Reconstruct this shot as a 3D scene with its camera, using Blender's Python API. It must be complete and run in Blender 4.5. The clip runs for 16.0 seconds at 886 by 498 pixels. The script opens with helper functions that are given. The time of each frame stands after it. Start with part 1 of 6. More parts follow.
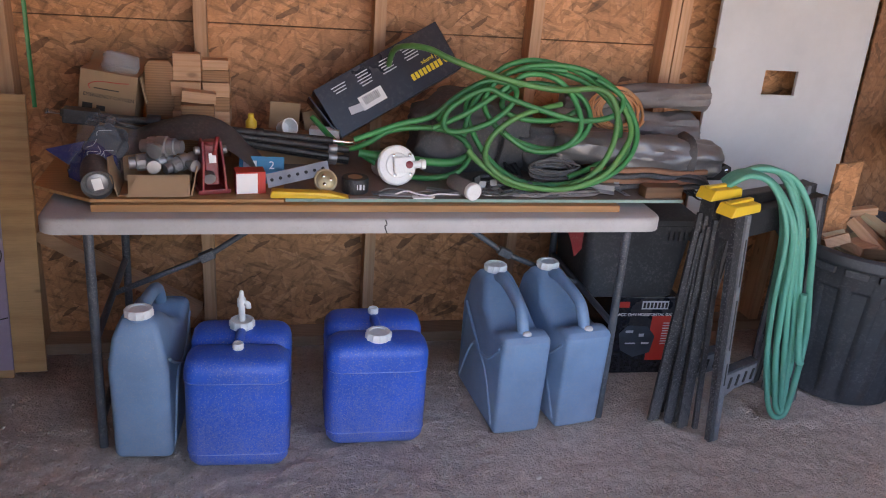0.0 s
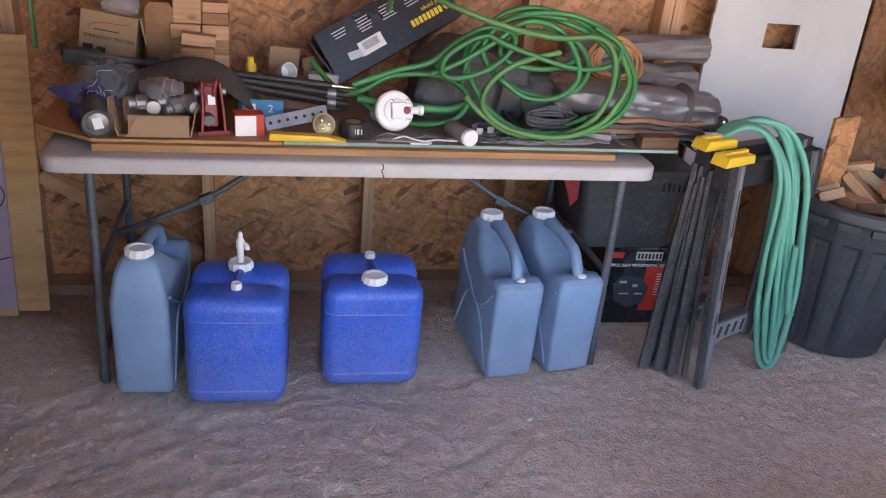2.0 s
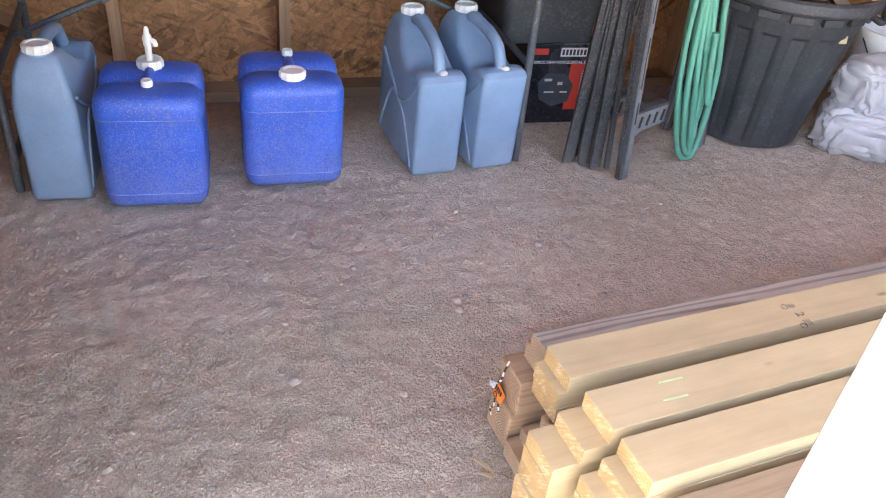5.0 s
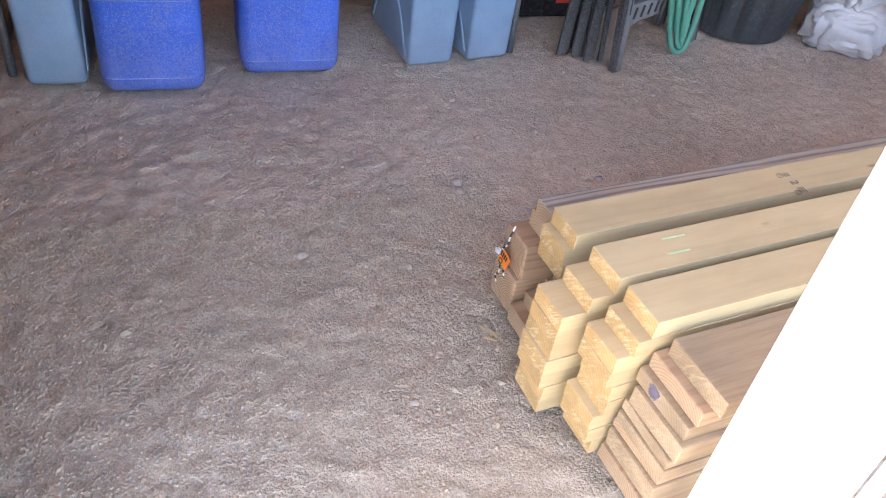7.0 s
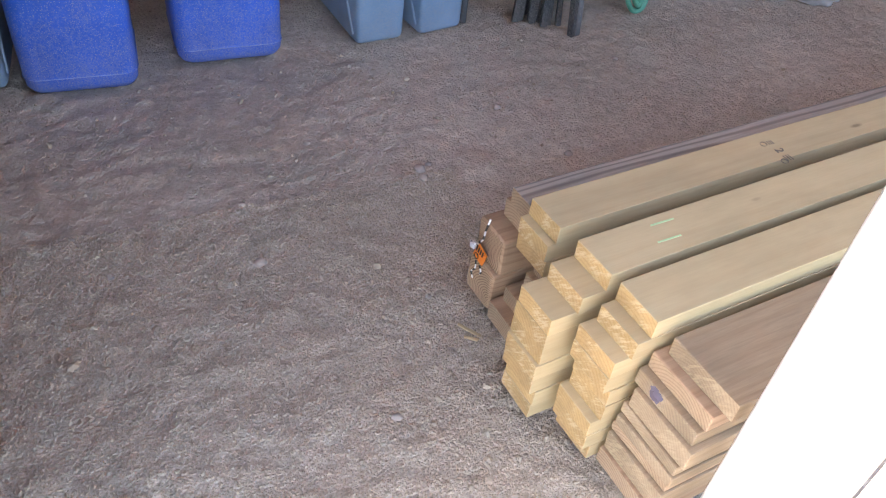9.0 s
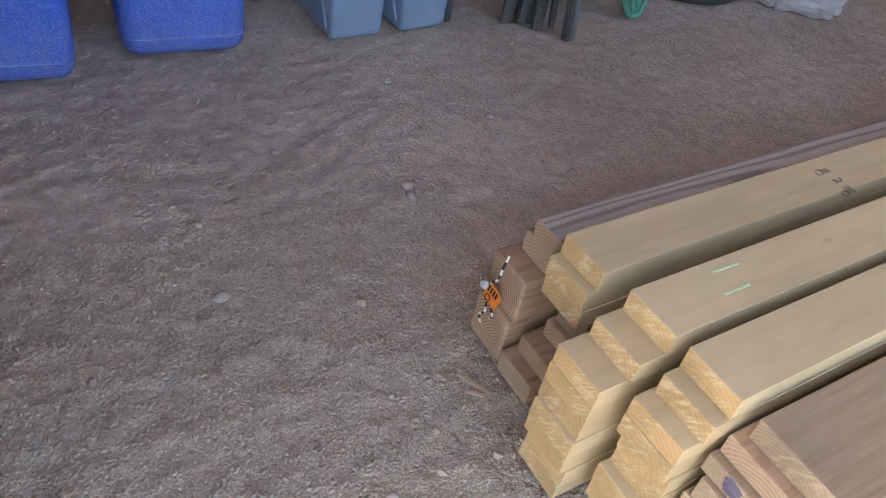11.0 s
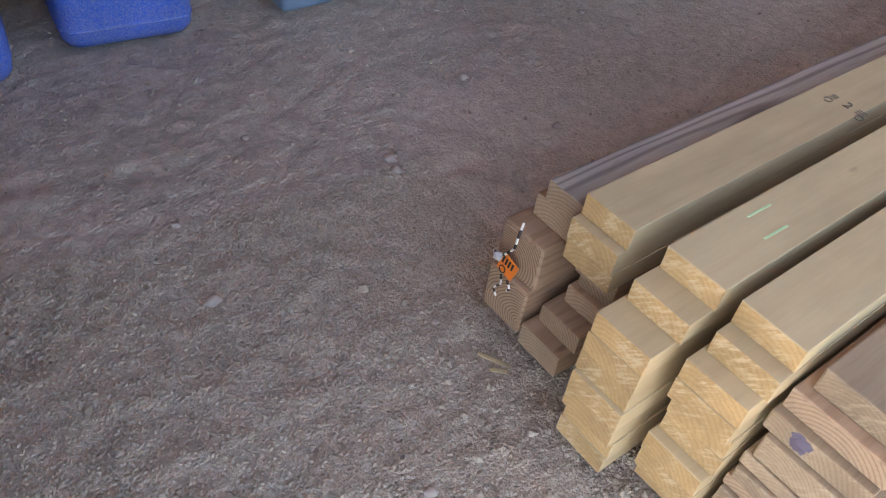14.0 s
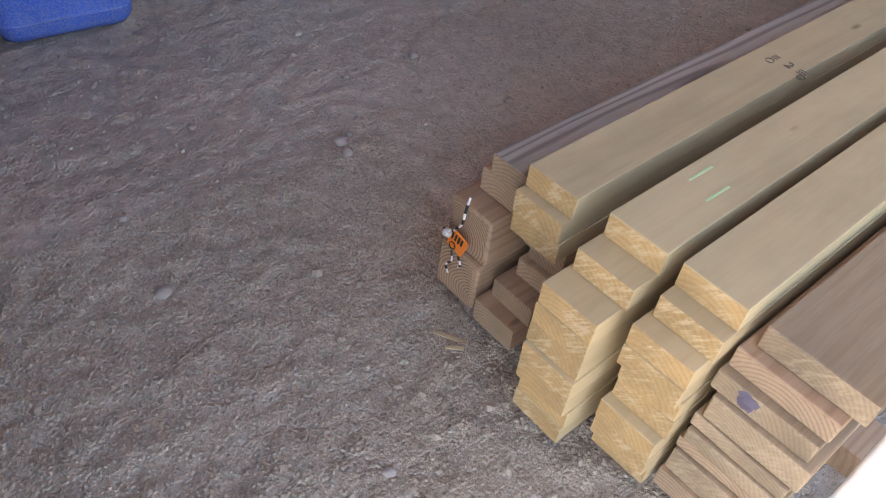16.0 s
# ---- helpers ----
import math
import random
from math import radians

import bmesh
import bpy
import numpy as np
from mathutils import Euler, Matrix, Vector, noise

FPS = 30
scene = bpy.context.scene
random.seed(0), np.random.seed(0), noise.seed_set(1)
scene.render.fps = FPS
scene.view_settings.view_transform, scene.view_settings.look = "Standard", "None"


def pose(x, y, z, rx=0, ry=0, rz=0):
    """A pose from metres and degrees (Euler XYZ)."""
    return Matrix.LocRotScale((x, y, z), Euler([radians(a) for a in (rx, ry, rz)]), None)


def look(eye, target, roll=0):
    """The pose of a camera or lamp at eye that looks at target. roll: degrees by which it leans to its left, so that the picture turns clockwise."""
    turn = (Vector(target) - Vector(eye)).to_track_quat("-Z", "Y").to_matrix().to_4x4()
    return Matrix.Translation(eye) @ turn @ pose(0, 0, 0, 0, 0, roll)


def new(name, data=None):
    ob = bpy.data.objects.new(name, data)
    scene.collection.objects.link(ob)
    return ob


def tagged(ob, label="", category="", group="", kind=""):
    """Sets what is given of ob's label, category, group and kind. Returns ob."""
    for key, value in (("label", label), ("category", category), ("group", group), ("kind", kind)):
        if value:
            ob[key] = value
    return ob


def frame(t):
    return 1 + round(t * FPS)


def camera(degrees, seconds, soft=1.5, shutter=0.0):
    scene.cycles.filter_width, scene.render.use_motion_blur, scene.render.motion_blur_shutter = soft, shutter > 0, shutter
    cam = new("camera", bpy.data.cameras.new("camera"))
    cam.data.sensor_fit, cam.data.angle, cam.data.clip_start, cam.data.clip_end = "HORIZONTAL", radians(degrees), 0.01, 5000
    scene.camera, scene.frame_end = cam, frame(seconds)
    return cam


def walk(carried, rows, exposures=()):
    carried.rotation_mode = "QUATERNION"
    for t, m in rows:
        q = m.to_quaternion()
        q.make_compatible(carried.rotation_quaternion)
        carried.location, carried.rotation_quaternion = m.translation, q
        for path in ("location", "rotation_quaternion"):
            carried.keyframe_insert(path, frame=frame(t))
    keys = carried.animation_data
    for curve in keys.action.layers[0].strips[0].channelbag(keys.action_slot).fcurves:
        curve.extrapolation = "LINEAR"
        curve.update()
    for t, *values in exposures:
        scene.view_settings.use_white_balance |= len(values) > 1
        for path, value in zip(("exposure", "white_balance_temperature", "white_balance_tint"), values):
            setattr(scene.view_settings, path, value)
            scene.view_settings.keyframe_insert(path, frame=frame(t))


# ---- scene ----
cam = camera(57.8, 16.0, soft=1.1)
EXPOSE = 3.13
PATH = [
    (0, (0.066, 0.313, 1.56), (0.513, 2.11, 0.802), 4.8),
    (0.5, (0.072, 0.29, 1.548), (0.505, 2.079, 0.765), 4.6),
    (1, (0.079, 0.273, 1.543), (0.519, 2.048, 0.733), 5.1),
    (1.5, (0.073, 0.27, 1.535), (0.507, 2.04, 0.712), 5.3),
    (2, (0.082, 0.258, 1.533), (0.519, 2.016, 0.685), 5.7),
    (2.5, (0.093, 0.246, 1.524), (0.55, 1.987, 0.652), 5.7),
    (3, (0.099, 0.236, 1.522), (0.571, 1.979, 0.661), 5.6),
    (3.5, (0.101, 0.223, 1.512), (0.566, 1.961, 0.639), 5.4),
    (4, (0.113, 0.215, 1.5), (0.614, 1.929, 0.598), 5.2),
    (4.5, (0.127, 0.202, 1.482), (0.631, 1.866, 0.494), 5.2),
    (5, (0.124, 0.168, 1.395), (0.687, 1.696, 0.234), 6.7),
    (5.2, (0.123, 0.152, 1.357), (0.681, 1.629, 0.13), 7.2),
    (7.3, (0.03, 0.081, 1.313), (0.645, 1.465, 0.007), 8.8),
    (7.5, (0.03, 0.099, 1.311), (0.654, 1.472, -0.002), 9.0),
    (8, (0.039, 0.133, 1.31), (0.697, 1.486, -0.008), 9.6),
    (8.5, (0.051, 0.167, 1.289), (0.764, 1.468, -0.053), 10.4),
    (9, (0.06, 0.223, 1.283), (0.744, 1.527, -0.07), 7.2),
    (9.5, (0.068, 0.254, 1.269), (0.747, 1.581, -0.065), 8.2),
    (9.7, (0.071, 0.264, 1.259), (0.741, 1.585, -0.084), 8.9),
    (11.8, (0.068, 0.612, 1.057), (1.022, 1.738, -0.293), 9.5),
    (12, (0.055, 0.621, 1.05), (1.013, 1.713, -0.324), 8.0),
    (12.5, (0.041, 0.613, 1.058), (0.939, 1.715, -0.349), 8.0),
    (13, (0.042, 0.602, 1.068), (0.946, 1.724, -0.319), 8.9),
    (13.5, (0.042, 0.599, 1.072), (0.938, 1.728, -0.314), 8.9),
    (14, (0.038, 0.593, 1.069), (0.928, 1.735, -0.311), 8.8),
    (14.5, (0.051, 0.582, 1.063), (0.958, 1.697, -0.328), 8.0),
    (15, (0.06, 0.579, 1.061), (0.973, 1.684, -0.333), 7.6),
    (15.5, (0.069, 0.575, 1.063), (0.986, 1.674, -0.334), 7.6),
    (16, (0.074, 0.569, 1.061), (1.001, 1.653, -0.342), 7.7),
]
walk(cam, [(t, look(eye, target, roll)) for t, eye, target, roll in PATH],
     [(t, EXPOSE + s, k, tint) for t, s, k, tint in ((0.0, -0.20, 7250, 21), (2.0, 0.11, 7350, 21), (4.0, 0.42, 7700, 20), (5.2, 0.68, 8150, 18), (7.3, 0.36, 7700, 15), (9.7, -0.04, 7550, 13), (12.0, -0.33, 7400, 12), (16.0, -0.31, 7380, 12))])

# ---- daylight ----
SUN_ELEVATION, SUN_AZIMUTH = 52.0, 268.0      # compass degrees, y is north
world = bpy.data.worlds.new("sky_world")
scene.world = world
world.use_nodes = True
wn, wl = world.node_tree.nodes, world.node_tree.links
sky = wn.new("ShaderNodeTexSky")
sky.sky_type, sky.sun_disc = "NISHITA", False
sky.sun_elevation, sky.sun_rotation = radians(SUN_ELEVATION), radians(SUN_AZIMUTH)
wl.new(sky.outputs[0], wn["Background"].inputs[0])
wn["Background"].inputs[1].default_value = 0.13
sun_data = bpy.data.lights.new("sun", "SUN")
sun_data.energy, sun_data.angle, sun_data.color = 3.2, radians(0.6), (1.0, 0.94, 0.86)
sun = new("sun", sun_data)
az, el = radians(SUN_AZIMUTH), radians(SUN_ELEVATION)
toward = Vector((math.sin(az) * math.cos(el), math.cos(az) * math.cos(el), math.sin(el)))
sun.matrix_world = look(toward * 20, (0, 0, 0))


# ---- materials ----
def nodes_of(name, rough=0.6, metal=0.0):
    m = bpy.data.materials.new(name)
    m.use_nodes = True
    b = m.node_tree.nodes["Principled BSDF"]
    b.inputs["Roughness"].default_value, b.inputs["Metallic"].default_value = rough, metal
    return m, m.node_tree.nodes, m.node_tree.links, b


def coords(n, l, scale=(1, 1, 1), rot=(0, 0, 0), random_shift=True):
    tc, mp = n.new("ShaderNodeTexCoord"), n.new("ShaderNodeMapping")
    mp.inputs["Scale"].default_value = scale
    mp.inputs["Rotation"].default_value = rot
    l.new(tc.outputs["Object"], mp.inputs["Vector"])
    if random_shift:
        oi, mu = n.new("ShaderNodeObjectInfo"), n.new("ShaderNodeMath")
        mu.operation = "MULTIPLY"
        mu.inputs[1].default_value = 37.0
        l.new(oi.outputs["Random"], mu.inputs[0])
        l.new(mu.outputs[0], mp.inputs["Location"])
    return mp.outputs[0]


def noisy(n, l, vec, scale, detail=5.0, rough=0.6, distort=0.0):
    t = n.new("ShaderNodeTexNoise")
    t.inputs["Scale"].default_value, t.inputs["Detail"].default_value = scale, detail
    t.inputs["Roughness"].default_value, t.inputs["Distortion"].default_value = rough, distort
    l.new(vec, t.inputs["Vector"])
    return t.outputs["Fac"]


def ramp(n, l, fac, stops):
    r = n.new("ShaderNodeValToRGB")
    e = r.color_ramp.elements
    while len(e) < len(stops):
        e.new(0.5)
    for k, (p, c) in zip(e, stops):
        k.position, k.color = p, (c, c, c, 1) if isinstance(c, (int, float)) else (*c, 1)
    l.new(fac, r.inputs[0])
    return r.outputs[0]


def blend(n, l, fac, a, b, mode="MIX"):
    x = n.new("ShaderNodeMix")
    x.data_type, x.blend_type = "RGBA", mode
    for sock, v in ((x.inputs["Factor"], fac), (x.inputs["A"], a), (x.inputs["B"], b)):
        if hasattr(v, "links"):
            l.new(v, sock)
        elif isinstance(v, (int, float)):
            sock.default_value = v
        else:
            sock.default_value = (*v, 1)
    return x.outputs["Result"]


def bump(n, l, b, height, strength=0.3, distance=0.002):
    k = n.new("ShaderNodeBump")
    k.inputs["Strength"].default_value, k.inputs["Distance"].default_value = strength, distance
    l.new(height, k.inputs["Height"])
    l.new(k.outputs[0], b.inputs["Normal"])


def plain(name, col, rough=0.6, metal=0.0, var=0.25, grain=60, dust=0.0, dust_col=(0.30, 0.25, 0.21), bump_s=0.15):
    """A coloured surface with blotches, fine grain and, where asked, settled dust speckle."""
    m, n, l, b = nodes_of(name, rough, metal)
    v = coords(n, l)
    big, fine = noisy(n, l, v, grain * 0.09, 4), noisy(n, l, v, grain, 5, 0.7)
    lo, hi = tuple(c * (1 - var) for c in col), tuple(min(c * (1 + var), 1) for c in col)
    c = blend(n, l, ramp(n, l, big, [(0.3, 0.0), (0.7, 1.0)]), lo, hi)
    c = blend(n, l, 0.35 * var, c, ramp(n, l, fine, [(0.3, 0.15), (0.7, 1.0)]), "MULTIPLY")
    if dust:
        sp = noisy(n, l, v, grain * 1.7, 6, 0.8)
        patch = noisy(n, l, v, 9.0, 4)
        k = n.new("ShaderNodeMath")
        k.operation = "MULTIPLY"
        l.new(ramp(n, l, sp, [(0.51, 0.0), (0.60, 1.0)]), k.inputs[0])
        l.new(ramp(n, l, patch, [(0.36, 0.05), (0.66, 1.0)]), k.inputs[1])
        k2 = n.new("ShaderNodeMath")
        k2.operation = "MULTIPLY"
        k2.inputs[1].default_value = dust
        l.new(k.outputs[0], k2.inputs[0])
        c = blend(n, l, k2.outputs[0], c, dust_col)
    l.new(c, b.inputs["Base Color"])
    r = n.new("ShaderNodeMapRange")
    r.inputs["To Min"].default_value, r.inputs["To Max"].default_value = max(rough - 0.12, 0.04), min(rough + 0.15, 1)
    l.new(big, r.inputs["Value"])
    l.new(r.outputs[0], b.inputs["Roughness"])
    bump(n, l, b, fine, bump_s, 0.001)
    return m


def dusty_plastic(name, col, dust_col, amount, rough=0.45, speck=300.0):
    """Moulded plastic with fine dried specks everywhere and a splashed crust near its foot and in patches."""
    m, n, l, b = nodes_of(name, rough)
    v = coords(n, l)
    big, patch = noisy(n, l, v, 7.0, 4), noisy(n, l, v, 13.0, 5, 0.65)
    haze = noisy(n, l, v, 210.0, 5, 0.7)
    streaks = noisy(n, l, coords(n, l, (1, 1, 0.10)), 150.0, 4, 0.7)
    dots = n.new("ShaderNodeTexVoronoi")
    dots.inputs["Scale"].default_value = speck
    l.new(v, dots.inputs["Vector"])
    pick = n.new("ShaderNodeSeparateColor")
    l.new(dots.outputs["Color"], pick.inputs[0])
    sep = n.new("ShaderNodeSeparateXYZ")
    tc = n.new("ShaderNodeTexCoord")
    l.new(tc.outputs["Object"], sep.inputs[0])

    def op(kind, p, q):
        x = n.new("ShaderNodeMath")
        x.operation = kind
        for s, val in zip(x.inputs, (p, q)):
            if hasattr(val, "links"):
                l.new(val, s)
            else:
                s.default_value = val
        return x.outputs[0]
    foot = ramp(n, l, op("ADD", sep.outputs["Z"], op("MULTIPLY", op("SUBTRACT", patch, 0.5), 0.34)), [(0.02, 0.48), (0.25, 0.0)])
    c = blend(n, l, ramp(n, l, big, [(0.3, 0.0), (0.7, 1.0)]), tuple(k * 0.86 for k in col), tuple(k * 1.14 for k in col))
    cover = op("ADD", op("ADD", op("SUBTRACT", foot, 0.16), op("MULTIPLY", op("SUBTRACT", patch, 0.5), 1.3)), op("MULTIPLY", op("SUBTRACT", streaks, 0.5), 0.7))
    chosen = ramp(n, l, op("ADD", pick.outputs[0], op("MULTIPLY", cover, 0.55)), [(0.52, 0.0), (0.66, 1.0)])
    spots = op("MULTIPLY", chosen, ramp(n, l, dots.outputs["Distance"], [(0.20, 1.0), (0.48, 0.0)]))
    film = op("MULTIPLY", ramp(n, l, op("ADD", haze, op("MULTIPLY", cover, 0.30)), [(0.46, 0.0), (0.70, 1.0)]), 0.55)
    k = op("MULTIPLY", op("MAXIMUM", spots, film), amount)
    c = blend(n, l, k, c, dust_col)
    l.new(c, b.inputs["Base Color"])
    l.new(ramp(n, l, k, [(0.0, rough), (0.6, 0.85)]), b.inputs["Roughness"])
    bump(n, l, b, haze, 0.10, 0.001)
    return m


def wood(name, light, dark, rings=260.0, rough=0.65, stain=0.25, centre=(0.02, -0.06), knots=True, grey=0.0, contrast=0.5, saw=0.0, fibres=0.35):
    """Sawn softwood: growth rings round an axis along x, so the ends show arcs and the sides show grain."""
    m, n, l, b = nodes_of(name, rough)
    v = coords(n, l, (0.12, 1, 1))
    wob = noisy(n, l, v, 5.0, 3)
    sep = n.new("ShaderNodeSeparateXYZ")
    tc = n.new("ShaderNodeTexCoord")
    l.new(tc.outputs["Object"], sep.inputs[0])
    oi = n.new("ShaderNodeObjectInfo")

    def op(kind, a, bb=None):
        x = n.new("ShaderNodeMath")
        x.operation = kind
        for s, val in zip(x.inputs, (a, bb)):
            if val is None:
                continue
            if hasattr(val, "links"):
                l.new(val, s)
            else:
                s.default_value = val
        return x.outputs[0]
    shift = op("MULTIPLY", op("SUBTRACT", oi.outputs["Random"], 0.5), 0.10)
    y = op("ADD", op("SUBTRACT", sep.outputs["Y"], centre[0]), shift)
    z = op("SUBTRACT", sep.outputs["Z"], centre[1])
    r = op("SQRT", op("ADD", op("MULTIPLY", y, y), op("MULTIPLY", z, z)))
    r = op("ADD", r, op("MULTIPLY", op("SUBTRACT", wob, 0.5), 0.035))
    wave = op("SINE", op("MULTIPLY", r, rings * 2.4))
    wave = op("ADD", op("MULTIPLY", wave, 0.5), 0.5)
    fibre = noisy(n, l, coords(n, l, (0.05, 1, 1)), 240, 4, 0.7)
    blot = noisy(n, l, coords(n, l, (0.35, 1, 1)), 9, 4)
    c = blend(n, l, ramp(n, l, wave, [(0.40, 0.0), (0.98, contrast)]), light, dark)
    c = blend(n, l, fibres, c, ramp(n, l, fibre, [(0.25, 0.45), (0.6, 1.0)]), "MULTIPLY")
    c = blend(n, l, stain, c, ramp(n, l, blot, [(0.3, 0.35), (0.62, 1.0)]), "MULTIPLY")
    if knots:
        vo = n.new("ShaderNodeTexVoronoi")
        vo.inputs["Scale"].default_value = 8.0
        l.new(coords(n, l, (0.5, 1.5, 1.0)), vo.inputs["Vector"])
        c = blend(n, l, ramp(n, l, vo.outputs["Distance"], [(0.035, 0.75), (0.085, 0.0)]), c, tuple(k * 0.42 for k in dark))
    if grey:
        c = blend(n, l, grey, c, (0.28, 0.26, 0.25))
    if saw:
        # torn fibres that the saw left slanting across an end
        cx = n.new("ShaderNodeCombineXYZ")
        l.new(op("ADD", op("MULTIPLY", sep.outputs["Y"], 150.0), op("MULTIPLY", sep.outputs["Z"], 150.0)), cx.inputs[0])
        l.new(op("MULTIPLY", op("SUBTRACT", sep.outputs["Y"], sep.outputs["Z"]), 26.0), cx.inputs[1])
        l.new(op("MULTIPLY", oi.outputs["Random"], 60.0), cx.inputs[2])
        tear = noisy(n, l, cx.outputs[0], 1.0, 3, 0.6)
        patch = noisy(n, l, coords(n, l, (1, 1, 1)), 16.0, 2)
        k = op("MULTIPLY", ramp(n, l, tear, [(0.47, 0.0), (0.60, 1.0)]), ramp(n, l, patch, [(0.44, 0.0), (0.58, saw)]))
        c = blend(n, l, k, c, (0.68, 0.56, 0.38))
    tone = n.new("ShaderNodeHueSaturation")
    l.new(op("ADD", op("MULTIPLY", oi.outputs["Random"], 0.14), 0.93), tone.inputs["Value"])
    l.new(c, tone.inputs["Color"])
    l.new(tone.outputs[0], b.inputs["Base Color"])
    bump(n, l, b, fibre, 0.35, 0.001)
    return m


def strand_board(name, base=(0.62, 0.280, 0.118)):
    """Oriented strand board: overlapping flakes of differing tone and grain."""
    m, n, l, b = nodes_of(name, 0.62)
    v = coords(n, l, (1, 1, 1), random_shift=False)
    warp = n.new("ShaderNodeTexNoise")
    warp.inputs["Scale"].default_value, warp.inputs["Detail"].default_value = 16.0, 4.0
    l.new(v, warp.inputs["Vector"])
    add = n.new("ShaderNodeMix")
    add.data_type = "VECTOR"
    add.inputs["Factor"].default_value = 0.034
    l.new(v, add.inputs["A"])
    l.new(warp.outputs["Color"], add.inputs["B"])
    layers = []
    for k, (sx, sz, turn) in enumerate(((13, 52, 0.30), (14, 46, -0.55), (13, 50, 1.05), (24, 24, 0.2))):
        mp = n.new("ShaderNodeMapping")
        mp.vector_type = "TEXTURE"
        mp.inputs["Scale"].default_value = (1.0 / sx, 1.0, 1.0 / sz)
        mp.inputs["Rotation"].default_value = (0, turn, 0)
        mp.inputs["Location"].default_value = (k * 0.37, 0, k * 0.19)
        l.new(add.outputs[1], mp.inputs["Vector"])
        vo = n.new("ShaderNodeTexVoronoi")
        vo.inputs["Scale"].default_value = 1.0
        vo.inputs["Randomness"].default_value = 1.0
        l.new(mp.outputs[0], vo.inputs["Vector"])
        sp = n.new("ShaderNodeSeparateColor")
        l.new(vo.outputs["Color"], sp.inputs[0])
        layers.append((sp.outputs[0], sp.outputs[1], vo.outputs["Distance"]))
    pick = ramp(n, l, layers[3][0], [(0.39, 0.0), (0.41, 1.0)])
    pick2 = ramp(n, l, layers[3][1], [(0.69, 0.0), (0.71, 1.0)])
    tone = blend(n, l, pick2, blend(n, l, pick, layers[0][0], layers[1][0]), layers[2][0])
    c = ramp(n, l, tone, [(0.0, tuple(k * 0.68 for k in base)), (0.25, tuple(k * 0.90 for k in base)), (0.65, base), (1.0, (base[0] * 1.2, base[1] * 1.28, base[2] * 1.45))])
    dark = ramp(n, l, layers[1][1], [(0.93, 0.0), (0.95, 0.7)])
    c = blend(n, l, dark, c, (0.13, 0.06, 0.025))
    fine = noisy(n, l, coords(n, l, (1, 1, 5), random_shift=False), 70, 5, 0.7)
    c = blend(n, l, 0.5, c, ramp(n, l, fine, [(0.28, 0.4), (0.62, 1.0)]), "MULTIPLY")
    for turn, amount in ((0.35, 0.55), (-0.9, 0.45), (1.4, 0.35)):
        mp = n.new("ShaderNodeMapping")
        mp.vector_type = "TEXTURE"
        mp.inputs["Scale"].default_value = (1 / 11.0, 1.0, 1 / 60.0)
        mp.inputs["Rotation"].default_value = (0, turn, 0)
        l.new(v, mp.inputs["Vector"])
        c = blend(n, l, amount, c, ramp(n, l, noisy(n, l, mp.outputs[0], 1.0, 3, 0.55), [(0.34, 0.30), (0.43, 0.92), (0.60, 1.0)]), "MULTIPLY")
    stain = noisy(n, l, v, 1.7, 4)
    c = blend(n, l, 0.45, c, ramp(n, l, stain, [(0.32, 0.45), (0.62, 1.0)]), "MULTIPLY")
    l.new(c, b.inputs["Base Color"])
    bump(n, l, b, tone, 0.5, 0.0015)
    return m


def dirt(name):
    m, n, l, b = nodes_of(name, 0.95)
    v = coords(n, l, random_shift=False)
    a, bb, cc = noisy(n, l, v, 1.6, 5), noisy(n, l, v, 26, 6, 0.7), noisy(n, l, v, 230, 4, 0.75)
    c = blend(n, l, ramp(n, l, a, [(0.35, 0.0), (0.65, 1.0)]), (0.525, 0.440, 0.360), (0.655, 0.555, 0.460))
    c = blend(n, l, 0.45, c, ramp(n, l, bb, [(0.3, 0.45), (0.62, 1.0)]), "MULTIPLY")
    c = blend(n, l, ramp(n, l, cc, [(0.59, 0.0), (0.74, 0.65)]), c, (0.68, 0.57, 0.49))
    c = blend(n, l, ramp(n, l, cc, [(0.29, 0.6), (0.44, 0.0)]), c, (0.24, 0.19, 0.16))
    vo = n.new("ShaderNodeTexVoronoi")
    vo.inputs["Scale"].default_value = 125.0
    l.new(v, vo.inputs["Vector"])
    vs = n.new("ShaderNodeTexVoronoi")
    vs.inputs["Scale"].default_value = 290.0
    l.new(v, vs.inputs["Vector"])
    hue = n.new("ShaderNodeSeparateColor")
    l.new(vo.outputs["Color"], hue.inputs[0])
    c = blend(n, l, 0.28, c, ramp(n, l, hue.outputs[0], [(0.0, 0.5), (0.6, 1.0), (0.95, 1.0)]), "MULTIPLY")
    where = ramp(n, l, noisy(n, l, v, 3.0, 4), [(0.35, 0.25), (0.6, 1.0)])
    l.new(c, b.inputs["Base Color"])

    def op(kind, p, q):
        x = n.new("ShaderNodeMath")
        x.operation = kind
        for s, val in zip(x.inputs, (p, q)):
            if hasattr(val, "links"):
                l.new(val, s)
            else:
                s.default_value = val
        return x.outputs[0]
    grains = op("ADD", op("MULTIPLY", vo.outputs["Distance"], -1.0), op("MULTIPLY", vs.outputs["Distance"], -0.45))
    height = op("ADD", op("MULTIPLY", grains, where), op("ADD", op("ADD", op("MULTIPLY", bb, 2.2), op("MULTIPLY", noisy(n, l, v, 8.0, 4, 0.6), 3.0)), op("MULTIPLY", cc, 0.6)))
    bump(n, l, b, height, 1.0, 0.0058)
    return m


